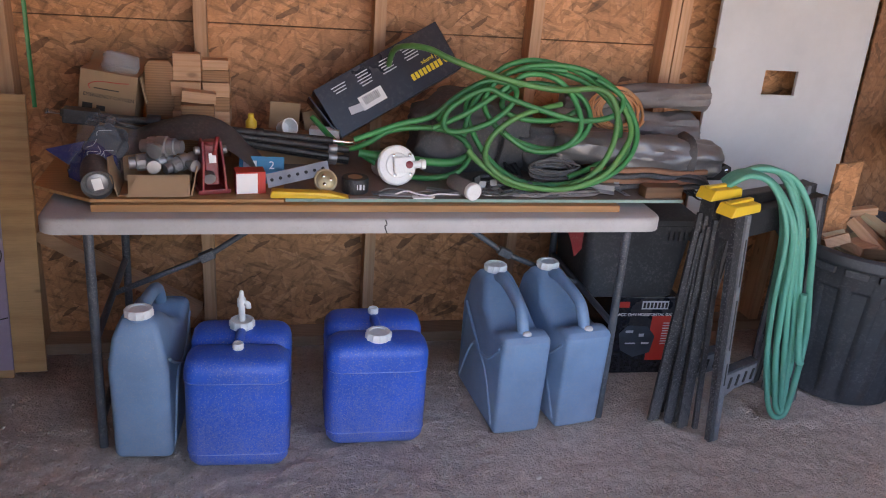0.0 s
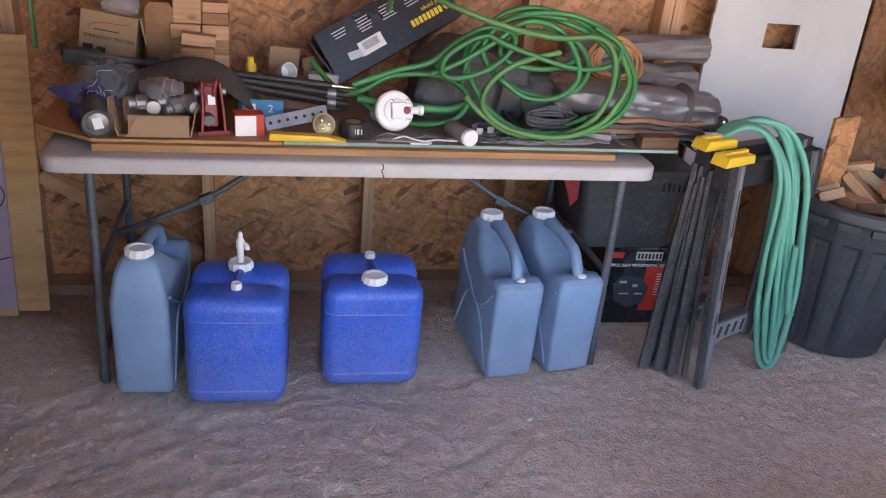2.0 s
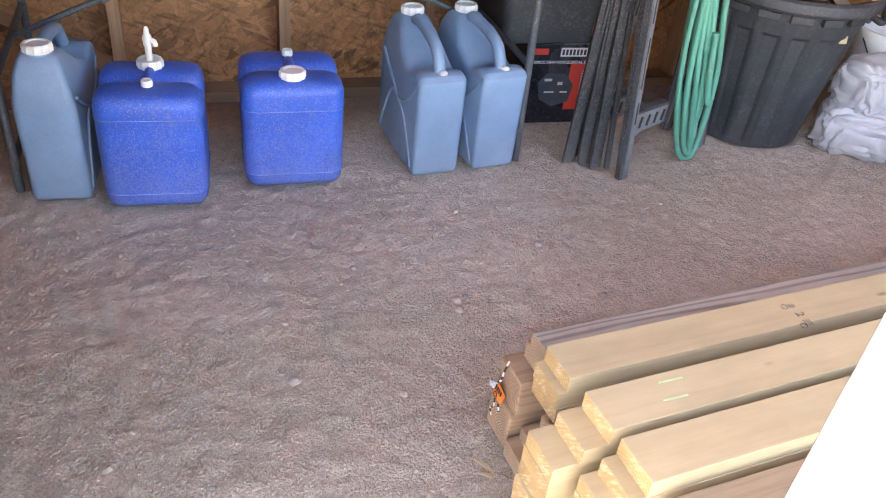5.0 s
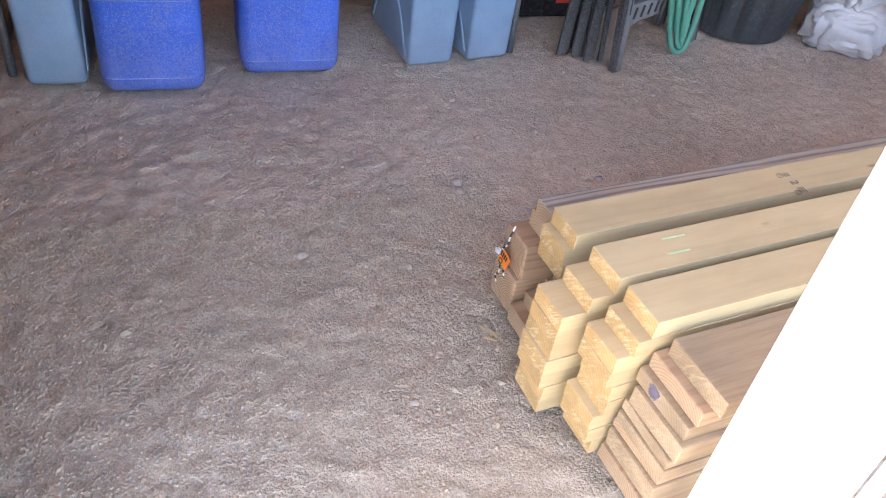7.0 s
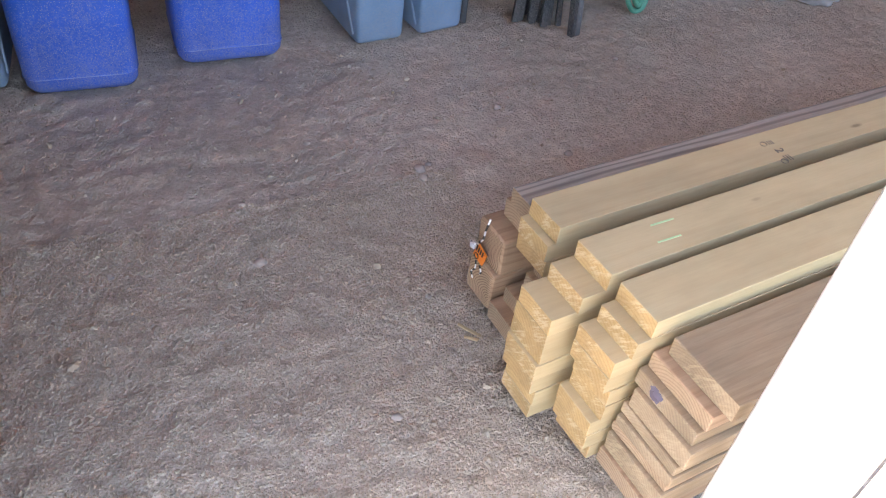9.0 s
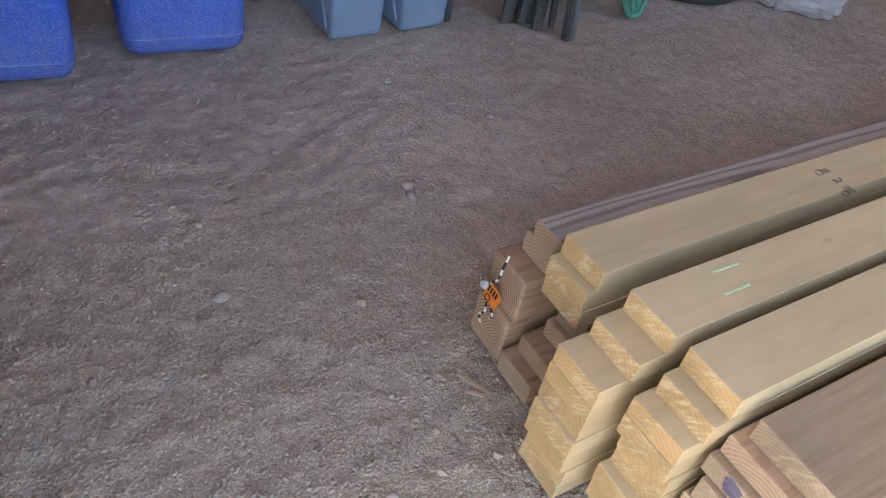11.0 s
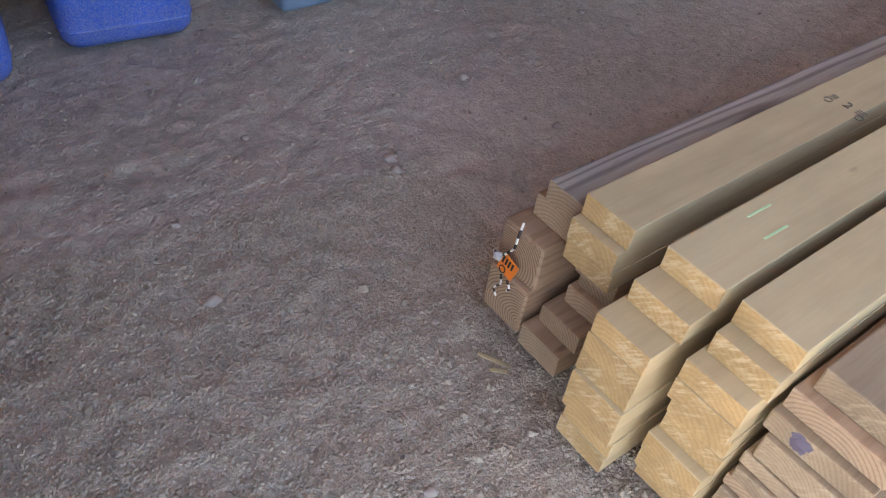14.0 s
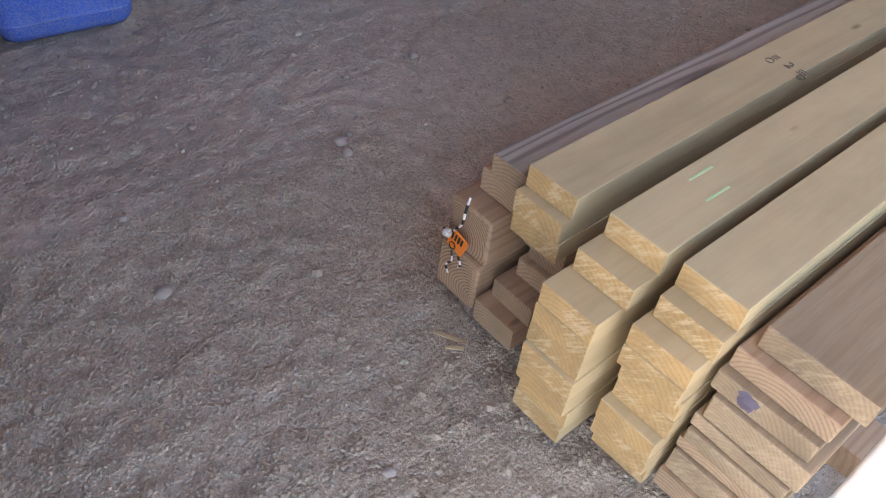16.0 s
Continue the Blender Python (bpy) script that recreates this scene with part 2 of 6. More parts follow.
M = dict(
    osb=strand_board("strand_board"),
    dark_osb=strand_board("stained_strand_board", (0.30, 0.135, 0.060)),
    stud=wood("stud_pine", (0.52, 0.295, 0.165), (0.40, 0.20, 0.10), 160, stain=0.3),
    fresh=wood("fresh_pine", (0.50, 0.385, 0.225), (0.41, 0.285, 0.145), 200, stain=0.30, contrast=0.16, fibres=0.14),
    fresh_end=wood("fresh_pine_end", (0.55, 0.37, 0.178), (0.41, 0.245, 0.095), 300, stain=0.5, contrast=0.38, knots=False, saw=0.5),
    old_end=wood("weathered_end", (0.42, 0.30, 0.205), (0.24, 0.155, 0.098), 380, stain=0.35, contrast=0.6, knots=False),
    pale_end=wood("dusty_end", (0.40, 0.30, 0.205), (0.25, 0.165, 0.10), 420, stain=0.6, contrast=0.35, knots=False, saw=0.2),
    post_end=wood("ringed_post_end", (0.44, 0.30, 0.20), (0.17, 0.095, 0.055), 480, stain=0.4, centre=(0.008, -0.022), contrast=0.75, knots=False),
    old=wood("weathered_fir", (0.42, 0.275, 0.18), (0.27, 0.16, 0.095), 200, stain=0.4),
    grey=wood("grey_fir", (0.42, 0.375, 0.315), (0.12, 0.095, 0.075), 420, stain=0.35, grey=0.22, contrast=0.8, fibres=0.6),
    pale=wood("dusty_pine", (0.35, 0.25, 0.16), (0.25, 0.16, 0.092), 260, stain=0.4, contrast=0.32),
    block=wood("offcut_wood", (0.33, 0.165, 0.075), (0.18, 0.08, 0.033), 330, stain=0.35, knots=False),
    ply=wood("plywood", (0.48, 0.285, 0.13), (0.36, 0.185, 0.075), 90, stain=0.4, centre=(0.4, 0.3)),
    brown=wood("dark_brown_wood", (0.15, 0.075, 0.035), (0.09, 0.04, 0.02), 120, stain=0.5),
    dirt=dirt("dirt"),
    stone=plain("stone", (0.40, 0.335, 0.295), 0.9, var=0.35, grain=90),
    table=plain("table_plastic", (0.41, 0.39, 0.37), 0.5, var=0.1, grain=70, dust=0.35),
    steel=plain("grey_tube", (0.085, 0.095, 0.11), 0.45, 0.3, var=0.3, grain=90, dust=0.45, dust_col=(0.36, 0.34, 0.33)),
    blue=dusty_plastic("blue_plastic", (0.016, 0.100, 0.50), (0.36, 0.34, 0.36), 0.64, 0.42, 250.0),
    pale_blue=dusty_plastic("pale_blue_plastic", (0.155, 0.262, 0.400), (0.38, 0.36, 0.35), 0.50, 0.46),
    cap=plain("white_cap", (0.72, 0.72, 0.70), 0.45, var=0.08, grain=80, dust=0.2),
    white=plain("white_paint", (0.47, 0.475, 0.48), 0.55, var=0.08, grain=40, dust=0.25, dust_col=(0.5, 0.45, 0.4)),
    door=plain("white_door_paint", (0.86, 0.86, 0.86), 0.4, var=0.03, grain=40),
    black=plain("black_plastic", (0.018, 0.018, 0.020), 0.5, var=0.3, grain=70, dust=0.28, dust_col=(0.22, 0.20, 0.18)),
    can=plain("grey_black_plastic", (0.030, 0.033, 0.038), 0.55, var=0.3, grain=50, dust=0.35, dust_col=(0.20, 0.19, 0.185)),
    yellow=plain("yellow_plastic", (0.72, 0.46, 0.03), 0.45, var=0.12, grain=70, dust=0.2),
)
M.update(
    card=plain("cardboard", (0.31, 0.195, 0.112), 0.85, var=0.14, grain=50, dust=0.1),
    ink=plain("black_ink", (0.02, 0.018, 0.016), 0.7, var=0.1),
    red_ink=plain("red_print", (0.45, 0.03, 0.02), 0.5, var=0.15),
    red=plain("red_enamel", (0.21, 0.013, 0.018), 0.4, var=0.25, grain=60, dust=0.3),
    paper=plain("white_paper", (0.74, 0.73, 0.72), 0.7, var=0.05),
    silver_ink=plain("pale_print", (0.50, 0.50, 0.52), 0.6, var=0.05),
    yellow_ink=plain("yellow_print", (0.75, 0.55, 0.02), 0.5, var=0.05),
    carton=plain("black_glossy_carton", (0.012, 0.014, 0.020), 0.24, var=0.2, grain=40, dust=0.12, bump_s=0.05),
    hose=plain("green_hose", (0.026, 0.205, 0.060), 0.42, var=0.32, grain=25, dust=0.15, dust_col=(0.30, 0.33, 0.18)),
    hose_old=plain("yellowed_green_hose", (0.070, 0.215, 0.058), 0.48, var=0.25, grain=25, dust=0.2, dust_col=(0.30, 0.33, 0.18)),
    teal=plain("teal_hose", (0.082, 0.315, 0.225), 0.5, var=0.16, grain=30, dust=0.2, dust_col=(0.30, 0.42, 0.36)),
    zinc=plain("galvanised_steel", (0.30, 0.30, 0.31), 0.45, 0.7, var=0.25, grain=80, dust=0.25),
    chrome=plain("bright_metal", (0.62, 0.61, 0.60), 0.22, 1.0, var=0.1),
    brass=plain("brass", (0.42, 0.34, 0.20), 0.48, 0.6, var=0.2),
    rubber=plain("grey_rubber", (0.085, 0.082, 0.082), 0.8, var=0.3, grain=60, dust=0.35),
    purple=plain("purple_pack", (0.026, 0.023, 0.095), 0.26, var=0.3, grain=40, dust=0.12),
    mark=plain("purple_grey_mark", (0.13, 0.115, 0.17), 0.7, var=0.35, grain=90),
    slatdust=dusty_plastic("dusty_black_plastic", (0.016, 0.016, 0.018), (0.34, 0.33, 0.32), 0.52, 0.5, 210.0),
    seam=plain("rubbed_seam", (0.20, 0.27, 0.52), 0.6, var=0.4, grain=60),
    faded=plain("faded_ink", (0.15, 0.125, 0.10), 0.8, var=0.3, grain=80),
    mauve=plain("mauve_paint", (0.27, 0.21, 0.29), 0.6, var=0.12, grain=40, dust=0.2),
    bluepack=plain("blue_packet", (0.05, 0.27, 0.47), 0.4, var=0.15),
    tarp=plain("grey_tarp", (0.155, 0.138, 0.133), 0.55, var=0.22, grain=45, dust=0.3),
    silver=plain("silver_tarp", (0.15, 0.147, 0.15), 0.34, 0.35, var=0.25, grain=30, dust=0.3, bump_s=0.6),
    canvas=plain("brown_canvas", (0.27, 0.13, 0.075), 0.85, var=0.3, grain=70, dust=0.2),
    darkcloth=plain("dark_cloth", (0.075, 0.073, 0.076), 0.85, var=0.35, grain=60, dust=0.3),
    orange=plain("orange_cord", (0.52, 0.24, 0.10), 0.6, var=0.2, dust=0.2),
    tag=plain("orange_tag", (0.85, 0.22, 0.03), 0.5, var=0.08),
    sack=plain("white_sack", (0.50, 0.49, 0.50), 0.38, var=0.12, grain=40, dust=0.18),
    greenpaint=plain("green_paint", (0.13, 0.40, 0.17), 0.65, var=0.3, grain=50, dust=0.3),
    sheet=plain("grey_brown_sheet", (0.20, 0.155, 0.13), 0.75, var=0.25, grain=40, dust=0.3),
    edge=plain("worn_green_edge", (0.22, 0.33, 0.27), 0.7, var=0.4, grain=30, dust=0.4, dust_col=(0.5, 0.48, 0.45)),
    plank=wood("orange_plank", (0.42, 0.22, 0.09), (0.31, 0.14, 0.05), 160, stain=0.3),
    # dusty; its lighter grey puts light on sawhorse flanges and trays into the colour
    leg=plain("lit_grey_plastic", (0.15, 0.152, 0.16), 0.55, var=0.3, grain=60, dust=0.5, dust_col=(0.30, 0.29, 0.29)),
    mat=plain("worn_rubber", (0.125, 0.112, 0.108), 0.8, var=0.3, grain=60, dust=0.4),
    chalk=plain("lime_chalk", (0.42, 0.60, 0.33), 0.8, var=0.2, grain=120),
    pad=plain("dark_print", (0.035, 0.045, 0.06), 0.5, var=0.4, grain=120),
)
clear, cn, cl, cb = nodes_of("clear_film", 0.12)
cb.inputs["Base Color"].default_value = (0.55, 0.54, 0.55, 1)
cb.inputs["Alpha"].default_value = 0.07
bump(cn, cl, cb, noisy(cn, cl, coords(cn, cl), 24, 3), 0.8, 0.006)
M["film"] = clear


grit, gn, gl, gb = nodes_of("grit", 0.95)
geo = gn.new("ShaderNodeNewGeometry")
gl.new(ramp(gn, gl, geo.outputs["Random Per Island"], [(0.0, (0.30, 0.24, 0.185)), (0.45, (0.39, 0.32, 0.25)), (0.97, (0.45, 0.375, 0.295)), (1.0, (0.53, 0.46, 0.385))]), gb.inputs["Base Color"])
bump(gn, gl, gb, noisy(gn, gl, coords(gn, gl, random_shift=False), 400, 4), 0.5, 0.001)
M["grit"] = grit

bagfilm, bn_, bl_, bb_ = nodes_of("crumpled_film", 0.2)
bb_.inputs["Base Color"].default_value, bb_.inputs["Alpha"].default_value = (0.46, 0.45, 0.46, 1), 0.34
bump(bn_, bl_, bb_, noisy(bn_, bl_, coords(bn_, bl_), 40, 3), 0.9, 0.006)
M["bag"] = bagfilm


# ---- shapes ----
def thing(name, label, category, group="", at=None, kind=""):
    ob = new(name)
    ob.empty_display_size = 0.05
    if at is not None:
        ob.matrix_world = at
    return tagged(ob, label, category, group, kind)


def part(name, bm, material, parent=None, label="", smooth=None, m=None):
    bmesh.ops.recalc_face_normals(bm, faces=bm.faces[:])
    me = bpy.data.meshes.new(name)
    bm.to_mesh(me)
    bm.free()
    me.materials.append(material)
    if smooth is not None:
        me.shade_smooth()
        if smooth < 179:
            me.set_sharp_from_angle(angle=radians(smooth))
    ob = new(name, me)
    if parent is not None:
        ob.parent = parent
    if m is not None:
        ob.matrix_basis = m
    if label:
        ob["label"] = label
    return ob


def box(size, at=(0, 0, 0), bevel=0.0, bm=None, rot=None, seg=2):
    own = bmesh.new()
    bmesh.ops.create_cube(own, size=1.0)
    bmesh.ops.scale(own, vec=size, verts=own.verts)
    if bevel:
        bmesh.ops.bevel(own, geom=own.edges[:], offset=bevel, segments=seg, affect="EDGES", profile=0.6)
    if rot is not None:
        own.transform(Euler([radians(a) for a in rot]).to_matrix().to_4x4())
    own.transform(Matrix.Translation(at))
    return join(bm, own)


def join(bm, own):
    if bm is None:
        return own
    me = bpy.data.meshes.new("tmp")
    own.to_mesh(me)
    own.free()
    bm.from_mesh(me)
    bpy.data.meshes.remove(me)
    return bm


def smooth_path(points, steps=8, closed=False):
    p = [Vector(q) for q in points]
    n, out = len(p), []
    for i in range(n if closed else n - 1):
        a, b = p[i - 1] if (i or closed) else p[0], p[i]
        c = p[(i + 1) % n]
        d = p[(i + 2) % n] if (closed or i + 2 < n) else p[-1]
        for k in range(steps):
            t = k / steps
            out.append(0.5 * ((2 * b) + (c - a) * t + (2 * a - 5 * b + 4 * c - d) * t * t + (3 * b - a - 3 * c + d) * t ** 3))
    if not closed:
        out.append(p[-1])
    return out


def tube(points, r, sides=10, steps=8, closed=False, bm=None, flat=1.0, raw=False):
    """A round tube along a smoothed path; r may be one radius or one for each end."""
    path = [Vector(q) for q in points] if raw else smooth_path(points, steps, closed)
    bm = bm or bmesh.new()
    n = len(path)
    rr = r if isinstance(r, (tuple, list)) else (r, r)
    tang = (path[1] - path[0]).normalized()
    side = tang.orthogonal().normalized()
    rings = []
    for i, q in enumerate(path):
        nx = path[(i + 1) % n] if (closed or i + 1 < n) else q
        pv = path[i - 1] if (closed or i) else q
        t2 = (nx - pv).normalized() if (nx - pv).length > 1e-9 else tang
        side = (side - t2 * side.dot(t2))
        side = side.normalized() if side.length > 1e-6 else t2.orthogonal().normalized()
        up = t2.cross(side)
        rad = rr[0] + (rr[1] - rr[0]) * i / max(n - 1, 1)
        rings.append([bm.verts.new(q + side * math.cos(a) * rad + up * math.sin(a) * rad * flat) for a in (2 * math.pi * k / sides for k in range(sides))])
        tang = t2
    for i in range(n if closed else n - 1):
        a, b = rings[i], rings[(i + 1) % n]
        for k in range(sides):
            bm.faces.new((a[k], a[(k + 1) % sides], b[(k + 1) % sides], b[k]))
    if not closed:
        bm.faces.new(rings[0][::-1])
        bm.faces.new(rings[-1])
    return bm


def lathe(profile, sides=24, at=None, bm=None):
    """Turns (radius, height) pairs round z; the ends are closed."""
    own = bmesh.new()
    rings = [[own.verts.new((r * math.cos(2 * math.pi * k / sides), r * math.sin(2 * math.pi * k / sides), z)) for k in range(sides)] for r, z in profile]
    for a, b in zip(rings, rings[1:]):
        for k in range(sides):
            own.faces.new((a[k], a[(k + 1) % sides], b[(k + 1) % sides], b[k]))
    own.faces.new(rings[0][::-1])
    own.faces.new(rings[-1])
    if at is not None:
        own.transform(at)
    return join(bm, own)


def ring_rect(w, d, r, n=5):
    out = []
    for cx, cy, a0 in ((w / 2 - r, d / 2 - r, 0), (-w / 2 + r, d / 2 - r, 90), (-w / 2 + r, -d / 2 + r, 180), (w / 2 - r, -d / 2 + r, 270)):
        for k in range(n + 1):
            a = radians(a0 + 90 * k / n)
            out.append((cx + r * math.cos(a), cy + r * math.sin(a)))
    return out


def loft(levels, bm=None, at=None):
    """Rounded rectangles stacked up: (z, width, depth, corner radius, shift x, shift y)."""
    own = bmesh.new()
    rings = []
    for z, w, d, r, *s in levels:
        sx, sy = s if s else (0, 0)
        rings.append([own.verts.new((x + sx, y + sy, z)) for x, y in ring_rect(w, d, r)])
    n = len(rings[0])
    for a, b in zip(rings, rings[1:]):
        for k in range(n):
            own.faces.new((a[k], a[(k + 1) % n], b[(k + 1) % n], b[k]))
    own.faces.new(rings[0][::-1])
    own.faces.new(rings[-1])
    if at is not None:
        own.transform(at)
    return join(bm, own)


def slab(outline, thick, axis="x", bevel=0.0, bm=None, seg=3):
    """A flat outline given thickness along one axis, with rounded edges."""
    own = bmesh.new()
    mk = {"x": lambda u, v, t: (t, u, v), "y": lambda u, v, t: (u, t, v), "z": lambda u, v, t: (u, v, t)}[axis]
    lo = [own.verts.new(mk(u, v, -thick / 2)) for u, v in outline]
    hi = [own.verts.new(mk(u, v, thick / 2)) for u, v in outline]
    n = len(lo)
    own.faces.new(lo)
    own.faces.new(hi[::-1])
    for k in range(n):
        own.faces.new((lo[k], hi[k], hi[(k + 1) % n], lo[(k + 1) % n]))
    bmesh.ops.recalc_face_normals(own, faces=own.faces[:])
    if bevel:
        bmesh.ops.bevel(own, geom=[e for e in own.edges if len(e.link_faces) == 2 and e.calc_face_angle(0) > 0.5], offset=bevel, segments=seg, affect="EDGES", profile=0.5)
    return join(bm, own)


# ---- the shed ----
WALL_Y, STUD_Y = 3.27, 3.181
RIGHT_X, LEFT_X, FRONT_Y, ROOF_Z = 3.40, -2.30, 0.645, 2.36


def ground_height(x, y):
    n1 = noise.noise((x * 1.3, y * 1.3, 0.3)) * 0.010 + noise.noise((x * 5.0 + y * 2.0, y * 8.0, 1.7)) * 0.0036
    n1 -= abs(noise.noise((x * 10.0, y * 13.0, 6.2))) * 0.0060
    n1 -= 0.014 * math.exp(-((x + 0.02) / 0.045) ** 2 - ((y - 2.186) / 0.022) ** 2)
    n2 = noise.noise((x * 18.0, y * 21.0, 4.1)) * 0.0060 + noise.noise((x * 42.0, y * 42.0, 8.8)) * 0.0045
    t = min(max((y - 2.86) / 0.30, 0.0), 1.0)
    return n1 + n2 - 0.006 - 0.052 * t * t * (3 - 2 * t)


def make_ground():
    def axis_steps(lo, hi, step, far):
        near = [lo + step * k for k in range(int((hi - lo) / step) + 1)]
        out, d = [], step
        a, q = near[0], []
        while a > -far:
            d *= 1.6
            a -= d
            q.append(a)
        out, a, d = q[::-1] + near, near[-1], step
        while a < far:
            d *= 1.6
            a += d
            out.append(a)
        return out
    xs, ys = axis_steps(-1.1, 2.9, 0.0095, 400), axis_steps(0.55, 3.25, 0.0095, 400)
    verts = []
    for y in ys:
        for x in xs:
            near = -4 < x < 5 and -2 < y < 5
            verts.append((x, y, ground_height(x, y) if near else -0.006))
    w = len(xs)
    faces = [(j * w + i, j * w + i + 1, (j + 1) * w + i + 1, (j + 1) * w + i) for j in range(len(ys) - 1) for i in range(w - 1)]
    me = bpy.data.meshes.new("ground")
    me.from_pydata(verts, [], faces)
    me.materials.append(M["dirt"])
    me.shade_smooth()
    return tagged(new("ground", me), "dry trampled brown dirt floor with fine gravel", "ground", kind="structure")


make_ground()


def structure(name, bm, material, label, category="wall", smooth=None):
    return tagged(part(name, bm, material, None, "", smooth), label, category, kind="structure")


# back wall: strand board sheets behind studs, with a gap between the sheets
wall = structure("wall_back", box((RIGHT_X - LEFT_X + 0.3, 0.05, 2.45), ((RIGHT_X + LEFT_X) / 2, WALL_Y + 0.05, 1.20)), M["brown"], "outer skin of the shed's back wall")
for x0, x1 in ((-2.3, -0.725), (-0.72, 1.64), (1.645, 3.4)):
    for z0, z1 in ((-0.08, 1.168), (1.172, 2.39)):
        part("panel", box((x1 - x0, 0.016, z1 - z0), ((x0 + x1) / 2, WALL_Y + 0.008, (z0 + z1) / 2)), M["osb"], wall, "golden brown strand board sheet")
for i, x in enumerate((-1.95, -1.34, -0.735, -0.12, 0.487, 1.062, 1.60, 1.646, 2.26, 2.87, 3.36)):
    part("stud", box((2.38, 0.089, 0.042), (0, 0, 0), 0.002), M["stud"], wall, "", m=pose(x, STUD_Y + 0.0445, 1.175, 0, 90, 0))
part("sill_plate", box((5.6, 0.10, 0.045), (0.55, STUD_Y + 0.035, -0.036), 0.003), M["old"], wall, "dark weathered sill plate on the dirt")
for x0, x1 in ((-2.3, 3.4),):
    part("top_plate", box((x1 - x0, 0.089, 0.04), ((x0 + x1) / 2, STUD_Y + 0.0445, 2.365)), M["stud"], wall)
part("brace", tube([(-0.70, STUD_Y + 0.03, 0.42), (-0.16, STUD_Y + 0.03, 0.09)], 0.035, 4, 1, raw=True), M["stud"], wall, "slanting timber brace")

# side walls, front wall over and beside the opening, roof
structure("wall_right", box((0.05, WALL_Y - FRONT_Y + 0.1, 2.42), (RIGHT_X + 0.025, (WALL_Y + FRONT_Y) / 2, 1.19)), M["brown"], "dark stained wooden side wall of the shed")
# left wall is out of view; its dark colour keeps bounced light low
structure("wall_left", box((0.05, WALL_Y - FRONT_Y + 0.1, 2.42), (LEFT_X - 0.025, (WALL_Y + FRONT_Y) / 2, 1.19)), M["brown"], "unseen side wall of the shed, dark brown to bounce little light")
# out-of-view wall added left of the opening to darken that side
front = structure("wall_front", box((1.97, 0.09, 2.42), (-1.315, FRONT_Y + 0.045, 1.19)), M["osb"], "unseen strand board front wall, added to hold daylight off the left side")
part("header", box((3.725, 0.09, 0.24), (1.5375, FRONT_Y + 0.045, 2.26), 0.003), M["stud"], front, "timber beam over the wide opening")
structure("ceiling", box((RIGHT_X - LEFT_X + 0.3, WALL_Y - FRONT_Y + 0.35, 0.05), ((RIGHT_X + LEFT_X) / 2, (WALL_Y + FRONT_Y) / 2 - 0.02, 2.415)), M["osb"], "strand board underside of the shed roof", "ceiling")

# white post standing at the edge of the opening, out in the daylight
post = tagged(part("trim", box((0.050, 0.158, 2.14), (0.817, 0.564, 1.07), 0.012, seg=3), M["door"], None, "", 40), "white painted post at the shed opening in bright daylight", "post", kind="structure")
part("batten", box((0.030, 0.022, 2.14), (0.822, 0.462, 1.07), 0.004), M["door"], post)
part("batten", box((0.022, 0.016, 2.14), (0.828, 0.432, 1.07), 0.004), M["white"], post)
part("plate", box((0.006, 0.022, 0.06), (0.7905, 0.596, 0.762), 0.002), M["cap"], post, "pale painted steel plate")


# ---- folding table ----
def make_table():
    t = thing("folding_table", "long grey-white plastic folding table with a cracked edge", "table")
    x0, x1, y0, y1 = -0.516, 1.316, 2.474, 3.165
    bm = loft([(0.698, x1 - x0 - 0.010, y1 - y0 - 0.010, 0.05), (0.700, x1 - x0, y1 - y0, 0.055), (0.734, x1 - x0, y1 - y0, 0.055), (0.741, x1 - x0 - 0.008, y1 - y0 - 0.008, 0.055), (0.744, x1 - x0 - 0.02, y1 - y0 - 0.02, 0.05)])
    part("tabletop", bm, M["table"], t, "", 50, pose((x0 + x1) / 2, (y0 + y1) / 2, 0))
    part("crack", tube([(0.425, 2.4735, 0.742), (0.43, 2.4735, 0.728), (0.424, 2.4735, 0.722), (0.432, 2.4735, 0.700)], 0.0018, 5, 3), M["black"], t, "dark split in the table's rim")
    for xl in (-0.40, 1.215):
        s = 1 if xl < 0 else -1
        for yl in (2.495, 3.10):
            part("leg", tube([(xl + s * 0.012, yl, 0.70), (xl, yl, 0.0)], 0.0135, 12, 1, raw=True), M["steel"], t, "", 60)
        part("crossbar", tube([(xl + s * 0.004, 2.495, 0.36), (xl + s * 0.004, 3.10, 0.36)], 0.011, 10, 1, raw=True), M["steel"], t, "", 60)
        part("crossbar", tube([(xl + s * 0.004, 2.495, 0.10), (xl + s * 0.004, 3.10, 0.10)], 0.011, 10, 1, raw=True), M["steel"], t, "", 60)
        part("brace", tube([(xl + s * 0.01, 2.82, 0.36), (xl + s * 0.30, 2.82, 0.485), (xl + s * 0.62, 2.82, 0.70)], 0.010, 8, 1, raw=True), M["steel"], t, "", 60)
        part("hinge", box((0.05, 0.03, 0.03), (xl + s * 0.30, 2.82, 0.487), 0.004, rot=(0, -25 * s, 0)), M["steel"], t)
    return t


make_table()
# ---- water jugs under the table ----
def make_cap(r=0.036, h=0.026):
    bm = lathe([(r * 0.92, 0), (r, 0.004), (r, h * 0.8), (r * 0.93, h), (r * 0.7, h), (r * 0.66, h * 0.86), (0.002, h * 0.86)], 48)
    for v in bm.verts:
        if v.co.xy.length > r * 0.96 and round(math.atan2(v.co.y, v.co.x) / (2 * math.pi) * 48) % 4 == 0:
            v.co.x, v.co.y = v.co.x * 1.09, v.co.y * 1.09
    return bm


